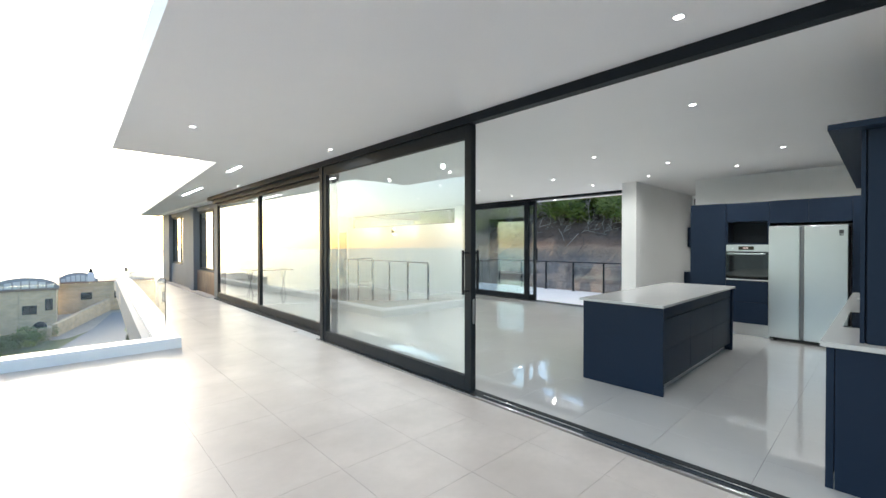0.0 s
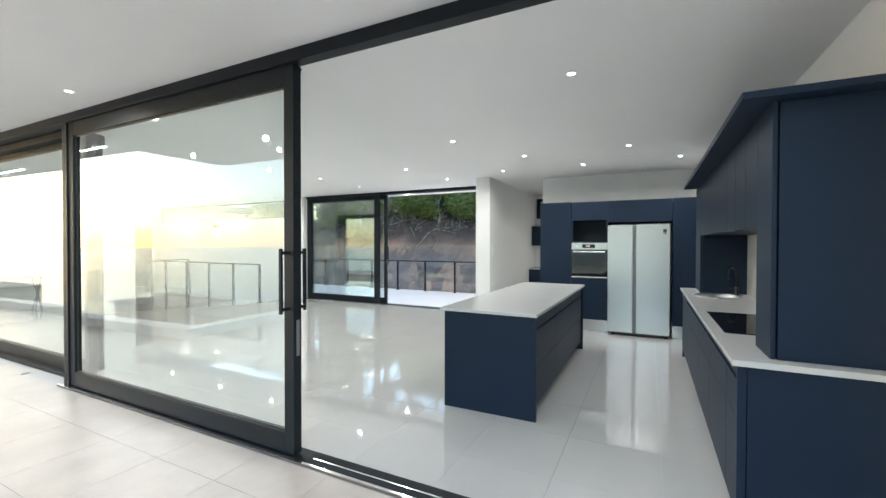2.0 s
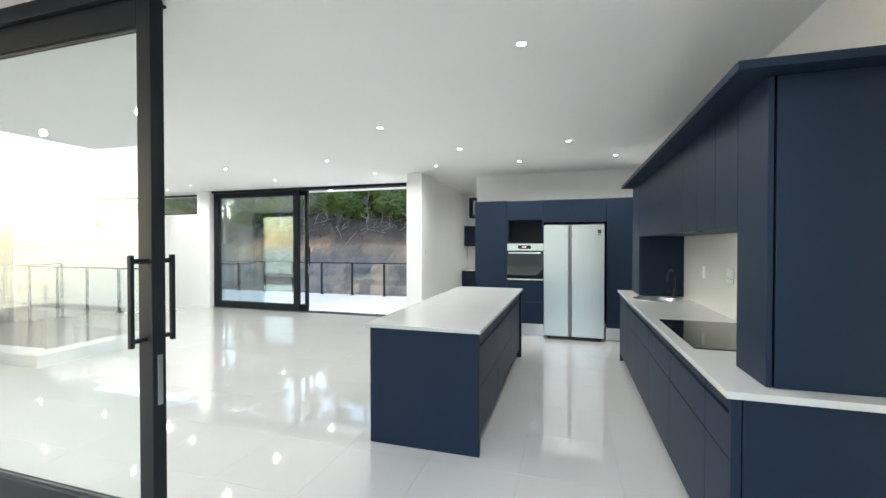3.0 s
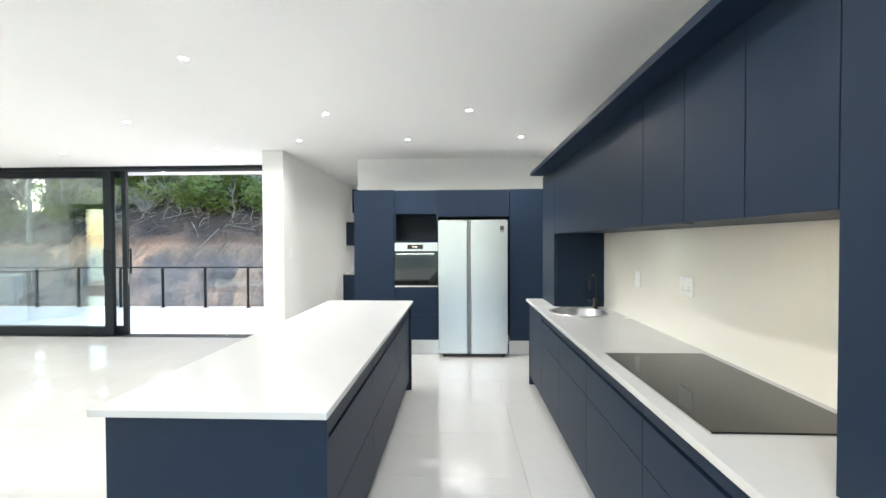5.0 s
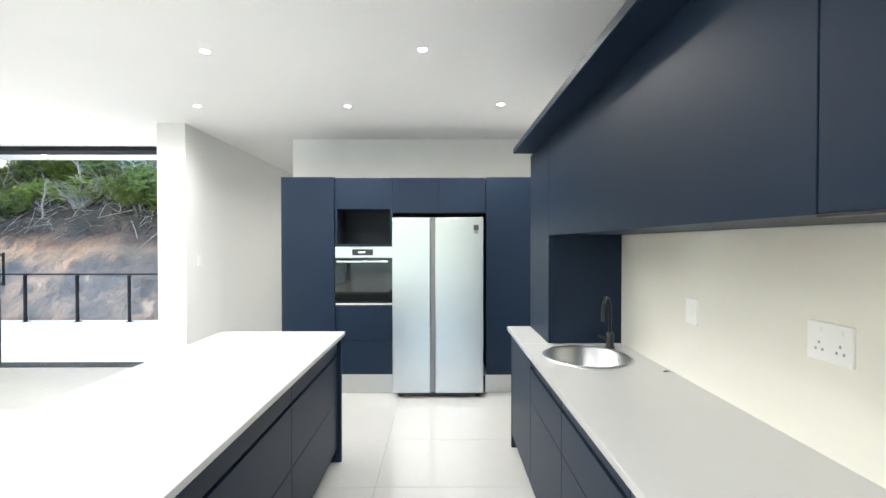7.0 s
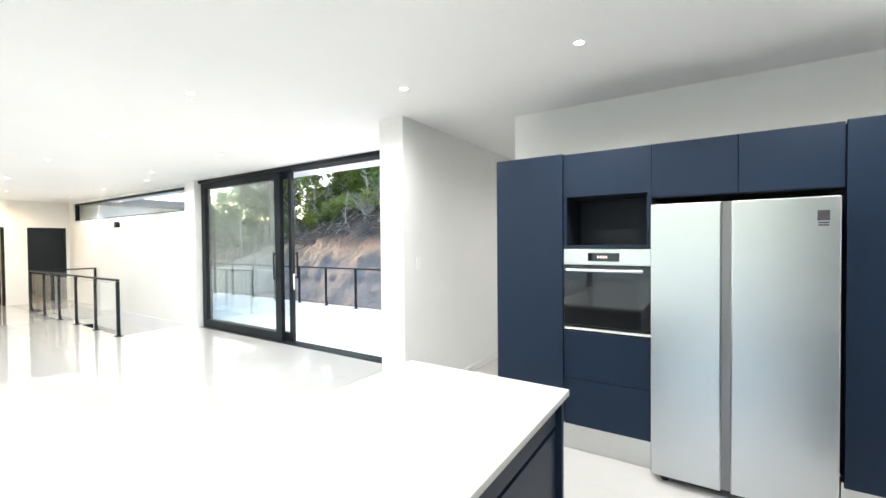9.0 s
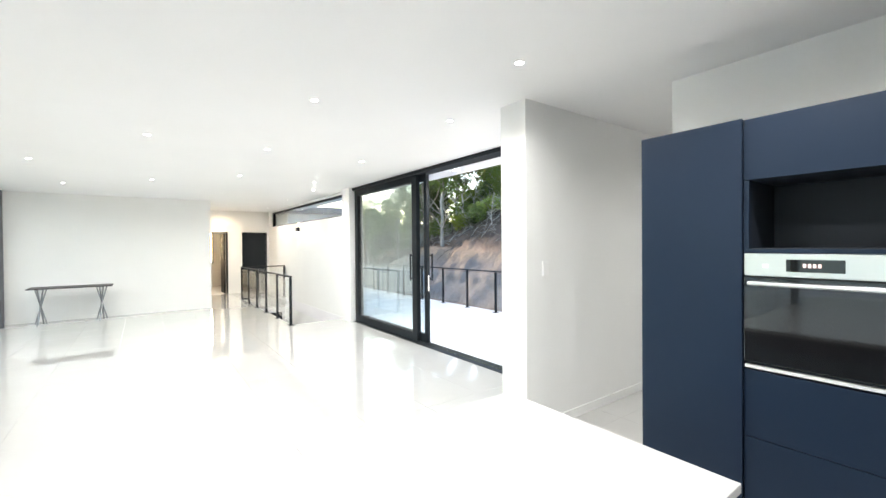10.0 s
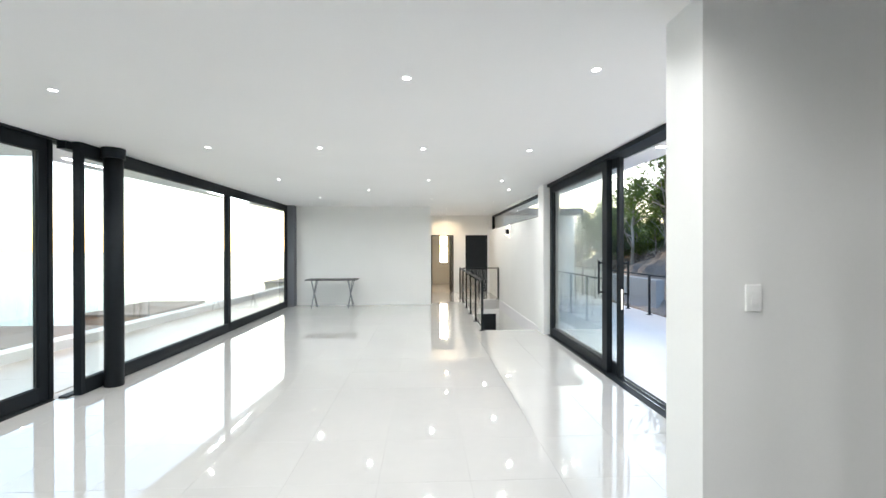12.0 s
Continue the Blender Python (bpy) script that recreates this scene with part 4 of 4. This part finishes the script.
def house(name, x0, x1, y0, y1, z0, z1, windows, label, wall=None, vaults=(), chimney=None):
    ob = thing(name, ((x0 + x1) / 2, (y0 + y1) / 2, z0), label, "house")
    part("wall", box(x0, x1, y0, y1, z0 - 1.5, z1, 0.03), wall or SAND, ob)
    part("roof", boxes((x0 - 0.15, x1 + 0.15, y0 - 0.15, y1 + 0.15, z1, z1 + 0.14), bevel=0.02), COPING, ob, "brown coping and flat roof")
    for wx, wz, ww, wh in windows:
        w = part("window", boxes((wx, wx + ww, y0 - 0.05, y0 + 0.02, wz, wz + wh)), ALU, ob, "dark window")
        part("pane", box(wx + 0.07, wx + ww - 0.07, y0 - 0.065, y0 - 0.05, wz + 0.07, wz + wh - 0.07), OVEN_GLASS, w)
    for vx, vr, rise in vaults:
        bm = bmesh.new()
        arcs = []
        for yy in (y0 + 0.3, y1 + 6):
            arcs.append([bm.verts.new((vx + vr * math.cos(a), yy, z1 + 0.1 + rise * math.sin(a))) for a in (math.pi * k / 16 for k in range(17))])
        for k in range(16):
            bm.faces.new((arcs[0][k], arcs[0][k + 1], arcs[1][k + 1], arcs[1][k]))
        bm.faces.new(arcs[0][::-1])
        v = part("vault", bm, SLATE, ob, "barrel-vaulted pale roof")
        for k in range(-3, 4):
            h = rise * math.sqrt(max(0.0, 1 - (k * vr * 0.24 / vr) ** 2)) - 0.3
            part("pane", box(vx + (k - 0.42) * vr * 0.24, vx + (k + 0.42) * vr * 0.24, y0 + 0.22, y0 + 0.29, z1 + 0.2, z1 + 0.1 + max(0.25, h)), PALE_GLASS, v)
    if chimney:
        c = part("chimney", box(*chimney, 0.02), KERB, ob, "white chimney")
        part("pot", lathe([(0.22, 0), (0.16, 0.5)], ((chimney[0] + chimney[1]) / 2, (chimney[2] + chimney[3]) / 2, chimney[5]), 12), ALU, c)
    return ob


solid("courtyard_paving", boxes((-0.2, 7.0, 44, 60.5, -6.6, -5.98)), PAVER, "brown clay paving of the neighbouring courtyard", "paving")
house("stone_house", -11, 0.2, 50, 60, -6.4, -2.45, [(-1.95, -4.45, 0.9, 0.75), (-0.55, -4.2, 0.5, 1.0)], "tan stone house with a barrel-vaulted roof down the slope", vaults=((-1.75, 2.15, 1.05),))
house("stone_wing", 0.25, 8.0, 61, 67, -6.4, -2.75, [(2.1, -4.6, 0.95, 0.8), (5.0, -4.6, 0.95, 0.8)], "tan stone wing behind the paved courtyard", vaults=((1.9, 1.7, 1.1),), chimney=(2.7, 3.3, 61.2, 61.8, -2.9, -1.6))
oven_out = thing("garden_oven", (-0.7, 45.5, -6), "tan stone garden oven with a dark dome", "outdoor oven")
part("plinth", box(-1.3, -0.1, 45, 46.2, -6.5, -5.0, 0.05), SAND, oven_out)
part("dome", lathe([(0.42, 0.0), (0.38, 0.2), (0.25, 0.38), (0.08, 0.46)], (-0.75, 45.6, -5.0), 16), ALU, oven_out, smooth=True)
wall_out = thing("garden_wall", (1.5, 52, -6.2), "low sloping tan stone garden wall", "wall")
bm = bmesh.new()
quad = [(-0.1, 46.3), (0.25, 46.3), (4.6, 60.6), (4.2, 60.6)]
lowv, topv = [bm.verts.new((x, y, -6.6)) for x, y in quad], [bm.verts.new((x, y, -4.95 if y < 50 else -4.6)) for x, y in quad]
bm.faces.new(topv), bm.faces.new(lowv[::-1])
for k in range(4):
    bm.faces.new((lowv[k], lowv[(k + 1) % 4], topv[(k + 1) % 4], topv[k]))
bmesh.ops.recalc_face_normals(bm, faces=bm.faces)
part("walling", bm, SAND, wall_out)
house("flat_roofed_house", -17, -9.9, 20.5, 25.5, -9.5, -2.85, [(-15.5, -6, 1.6, 1.2), (-12.5, -6, 1.2, 1.2)], "orange-brown flat-roofed house below the terrace on the sea side", wall=RENDER)
house("flat_roofed_house", -15, -10.6, 29.5, 36, -9.5, -2.85, [(-13.5, -6, 1.4, 1.2)], "smaller orange-brown flat-roofed house near the sea", wall=RENDER)


# ---- plants ----
def leaves(bm, centre, radius, n, size, rng, squash=0.75):
    for _ in range(n):
        d = Vector((rng.gauss(0, 1), rng.gauss(0, 1), rng.gauss(0, 1))).normalized()
        p = Vector(centre) + Vector((d.x, d.y, d.z * squash)) * radius * (0.45 + 0.6 * rng.random())
        a = Vector((rng.gauss(0, 1), rng.gauss(0, 1), rng.gauss(0, 0.6))).normalized()
        b = a.orthogonal().normalized()
        s = size * (0.6 + 0.8 * rng.random())
        q = [p - a * s, p + b * s * 0.4, p + a * s, p - b * s * 0.4]
        bm.faces.new([bm.verts.new(v) for v in q])


def make_tree(tall, seed, leaf, spread_r, bare=False, lean=0.15):
    rng = random.Random(seed)
    ob = thing("tree", (0, 0, 0), "slender hillside tree with pale trunk and green crown" if not bare else "bare dead tree with bleached branches", "tree", "trees on the hillside" if not bare else "dead trees on the bank")
    trunk = bmesh.new()
    crown = bmesh.new()
    tips = []
    pts = [Vector((0, 0, -0.4))]
    for i in range(7):
        pts.append(pts[-1] + Vector((rng.uniform(-lean, lean), rng.uniform(-lean, lean), 1)) * (tall * 0.75 + 0.4) / 7)
    rod(pts, 0.03 * tall / 2 + 0.02, 7, trunk, 0.35)
    for i in range(2, 8):
        for _ in range(3 if bare else 2):
            way = Vector((rng.gauss(0, 1), rng.gauss(0, 1), rng.uniform(0.3, 1.2))).normalized()
            ln = tall * rng.uniform(0.18, 0.34) * (1.2 - i / 10)
            mid = pts[i] + way * ln * 0.55 + Vector((0, 0, 0.05 * ln))
            tip = mid + (way + Vector((rng.gauss(0, 0.5), rng.gauss(0, 0.5), 0.3))).normalized() * ln * 0.6
            rod([pts[i], mid, tip], 0.012 * tall / 2 + 0.006, 5, trunk, 0.3)
            tips += [mid, tip]
            if bare:
                for _ in range(2):
                    rod([mid, mid + Vector((rng.gauss(0, 1), rng.gauss(0, 1), rng.uniform(0.1, 1))).normalized() * ln * 0.5], 0.008, 4, trunk, 0.3)
    part("trunk", trunk, DEADWOOD if bare else BARK, ob)
    if not bare:
        tips.append(pts[-1])
        for p in tips:
            if p.z > tall * 0.5:
                leaves(crown, p, spread_r * rng.uniform(0.5, 1.0), 130, 0.095, rng)
        part("crown", crown, leaf, ob)
    else:
        crown.free()
    return ob


def make_bush(r, seed, leaf, n=1100):
    rng = random.Random(seed)
    ob = thing("bush", (0, 0, 0), "dense green shrub growing on the slope", "bush", "shrubs on the slope")
    stems, crown = bmesh.new(), bmesh.new()
    for _ in range(7):
        way = Vector((rng.gauss(0, 1), rng.gauss(0, 1), 1.2)).normalized()
        rod([(0, 0, -0.3), way * r * 0.6, way * r + Vector((0, 0, 0.1))], 0.025, 5, stems, 0.3)
        leaves(crown, way * r * 0.8, r * 0.55, n // 7, 0.085, rng, 0.8)
    part("stem_cluster", stems, BARK, ob)
    part("crown", crown, leaf, ob)
    return ob


rng = random.Random(7)
kinds = [make_tree(5.2, 1, LEAF[0], 0.75), make_tree(4.2, 2, LEAF[2], 0.7), make_tree(6.0, 3, LEAF[0], 0.85)]
dead = [make_tree(2.6, 4, None, 0, True, 0.3), make_tree(3.4, 5, None, 0, True, 0.25)]
shrubs = [make_bush(0.9, 6, LEAF[1]), make_bush(1.3, 7, LEAF[0], 1500), make_bush(0.7, 8, LEAF[2])]
used = set()


def plant(ob, x, y, size, turn):
    if ob in kinds:
        size *= 1 - 0.38 * smooth(15.5, 22, y)
    m = Matrix.Translation((x, y, height(x, y))) @ Matrix.Rotation(turn, 4, "Z") @ Matrix.Scale(size, 4)
    if ob not in used:
        used.add(ob)
        ob.matrix_basis = m
        return ob
    made = copy_thing(ob, m)
    made.scale = (size, size, size)
    return made


for i in range(52):
    y = 4 + i * 0.6 + rng.uniform(-0.6, 0.6)
    x = 20.3 + rng.uniform(0, 5) - 3.4 * smooth(13, 19, y)
    plant(kinds[i % 3], x, y, rng.uniform(0.85, 1.25), rng.uniform(0, 6.28))
for i in range(95):
    y = 4 + i * 0.3 + rng.uniform(-0.5, 0.5)
    plant(shrubs[i % 3], 18.6 + rng.uniform(0, 5.0) + 0.3 * smooth(12, 20, y), y, rng.uniform(0.7, 1.3), rng.uniform(0, 6.28))
for i in range(12):
    plant(dead[i % 2], 17.8 + rng.uniform(0, 2.2), 5.5 + i * 1.15 + rng.uniform(-0.6, 0.6), rng.uniform(0.55, 0.9), rng.uniform(0, 6.28))
for i in range(18):
    t = i / 17
    plant(shrubs[1 if i % 3 else 0], -4.6 + 4.0 * t + rng.uniform(-0.7, 0.4), 36 + 9.5 * t + rng.uniform(-0.8, 0.8), rng.uniform(0.6, 0.9), rng.uniform(0, 6.28))
for x, y, s in ((4.6, 39, 0.8), (5.0, 42, 0.9), (5.6, 45, 0.8), (-5.8, 39, 1.4), (-6.4, 43, 1.5), (-5.0, 46, 1.3), (7.0, 52, 1.2), (8.2, 58, 1.4)):
    plant(shrubs[int(s * 10) % 3], x, y, s, x * 3 + y)
for i in range(34):
    plant(shrubs[(0, 1, 2, 1)[i % 4]], rng.uniform(17.7, 19.3), 5.5 + i * 0.36 + rng.uniform(-0.3, 0.3), rng.uniform(0.45, 0.95), rng.uniform(0, 6.28))
for i in range(16):
    plant(kinds[i % 3], rng.uniform(15.6, 18.6), 15.5 + i * 0.85 + rng.uniform(-0.4, 0.4), rng.uniform(0.8, 1.1), rng.uniform(0, 6.28))


def make_thicket(seed):
    r2 = random.Random(seed)
    ob = thing("dry_shrub", (0, 0, 0), "leafless grey thicket of thin dry twigs", "bush", "dry shrubs on the bank")
    for _ in range(2):
        bm = bmesh.new()
        for _ in range(34):
            a, ln = r2.uniform(0, 6.28), r2.uniform(0.5, 1.3)
            out = Vector((math.cos(a), math.sin(a), r2.uniform(0.25, 1.3))).normalized()
            mid = out * ln * 0.55
            end = mid + (out + Vector((r2.gauss(0, 0.5), r2.gauss(0, 0.5), r2.gauss(0, 0.4)))).normalized() * ln * 0.55
            rod([Vector((r2.gauss(0, 0.15), r2.gauss(0, 0.15), -0.1)), mid, end], 0.011, 4, bm, 0.3)
            rod([mid, mid + Vector((r2.gauss(0, 1), r2.gauss(0, 1), 0.5)).normalized() * ln * 0.4], 0.006, 4, bm, 0.3)
        part("twig_cluster", bm, DEADWOOD, ob)
    return ob


thickets = [make_thicket(21), make_thicket(22)]
for i in range(22):
    plant(thickets[i % 2], 17.9 + rng.uniform(0, 1.7), 4.5 + i * 0.62 + rng.uniform(-0.4, 0.4), rng.uniform(0.7, 1.2), rng.uniform(0, 6.28))

# fallen branches on the bank
def scatter(name, n, area, radii, lengths, material, label):
    """Loose branches lying on the slope."""
    bm = bmesh.new()
    for _ in range(n):
        x, y = rng.uniform(area[0], area[1]), rng.uniform(4, 24)
        p = Vector((x, y, height(x, y) + 0.03))
        a, ln = rng.uniform(0, 6.28), rng.uniform(*lengths)
        q = Vector((x + math.cos(a) * ln, y + math.sin(a) * ln, 0))
        q.z = height(q.x, q.y) + rng.uniform(0.02, 0.3)
        mid = p.lerp(q, 0.5) + Vector((rng.gauss(0, 0.06), rng.gauss(0, 0.06), rng.uniform(0, 0.12)))
        rod([p, mid, q], rng.uniform(*radii), 4, bm, 0.4)
        if rng.random() < 0.6:
            rod([mid, mid + Vector((rng.gauss(0, 0.25), rng.gauss(0, 0.25), rng.uniform(0.02, 0.25)))], radii[0], 4, bm, 0.4)
    tagged(part(name, bm, material), label, "branches", "", "stuff")


scatter("branch_litter", 480, (16.9, 19.6), (0.006, 0.018), (0.25, 1.1), DEADWOOD, "tangle of bleached fallen branches on the bank")
scatter("twig_litter", 1700, (16.6, 19.6), (0.005, 0.016), (0.2, 0.9), TWIG, "dark fallen twigs covering the upper bank")
for i in range(8):
    plant(dead[i % 2], rng.uniform(17.4, 18.4), 6.5 + i * 1.25 + rng.uniform(-0.5, 0.5), rng.uniform(0.4, 0.65), rng.uniform(0, 6.28))


# ---- floor tiles, laid last ----
def tile_mesh(name, w, d, material, z0=-0.012, z1=0.0):
    bm = box(-w / 2, w / 2, -d / 2, d / 2, z0, z1)
    me = bpy.data.meshes.new(name)
    bm.to_mesh(me)
    bm.free()
    me.materials.append(material)
    return me


def lay(parent, area, pitch, phase, joint, material, cache, limit=None):
    """Whole and cut square tiles over an area (x0, x1, y0, y1), each one an object; those outside the limit are gathered."""
    x0, x1, y0, y1 = area
    rest = []
    i = math.floor((x0 - phase[0]) / pitch)
    while phase[0] + i * pitch < x1:
        a, b = max(x0, phase[0] + i * pitch + joint / 2), min(x1, phase[0] + (i + 1) * pitch - joint / 2)
        j = math.floor((y0 - phase[1]) / pitch)
        while phase[1] + j * pitch < y1:
            c, d = max(y0, phase[1] + j * pitch + joint / 2), min(y1, phase[1] + (j + 1) * pitch - joint / 2)
            if b - a > 0.02 and d - c > 0.02:
                if limit and not limit((a + b) / 2, (c + d) / 2):
                    rest.append((a, b, c, d))
                else:
                    key = (round(b - a, 3), round(d - c, 3))
                    if key not in cache:
                        cache[key] = tile_mesh("tile", b - a, d - c, material)
                    t = new("tile", cache[key])
                    t.parent = parent
                    t.location = ((a + b) / 2, (c + d) / 2, 0.0)
            j += 1
        i += 1
    return rest


inside, outside = {}, {}
floor_ob, terrace_ob = bpy.data.objects["floor"], bpy.data.objects["terrace_floor"]
for area in ((LX + 0.092, 9.735, WY, 6.4985), (FX + 0.145, 9.735, 6.5015, 9.6235), (FX + 0.145, 7.7485, 9.6265, 13.37), (7.7515, 8.53, 9.6265, 16.45), (7.6, 7.7485, 13.37, 16.45), (8.55, 9.735, 14.48, 16.45), (9.735, 12.1, 2.8, 3.626)):
    lay(floor_ob, area, 0.625, (6.5, 1.5), 0.0016, TILE_IN, inside)
rest = []
for area in ((-8.9, LX - 0.1, -4.9, 7.297), (1.69, FX - 0.13, 7.30, 11.997), (1.93, FX - 0.13, 12.0, 16.997), (2.185, FX - 0.13, 17.0, 21.8)):
    rest += lay(terrace_ob, area, 0.61, (0.58, 4.6), 0.0022, TILE_OUT, outside, lambda x, y: x > -1.6 and y > 0.6)
rest_bm = bmesh.new()
for a, b, c, d in rest:
    box(a, b, c, d, -0.012, 0.0, bm=rest_bm)
tiles_rest = part("tiles", rest_bm, TILE_OUT, terrace_ob)
tiles_rest["kind"] = "stuff"
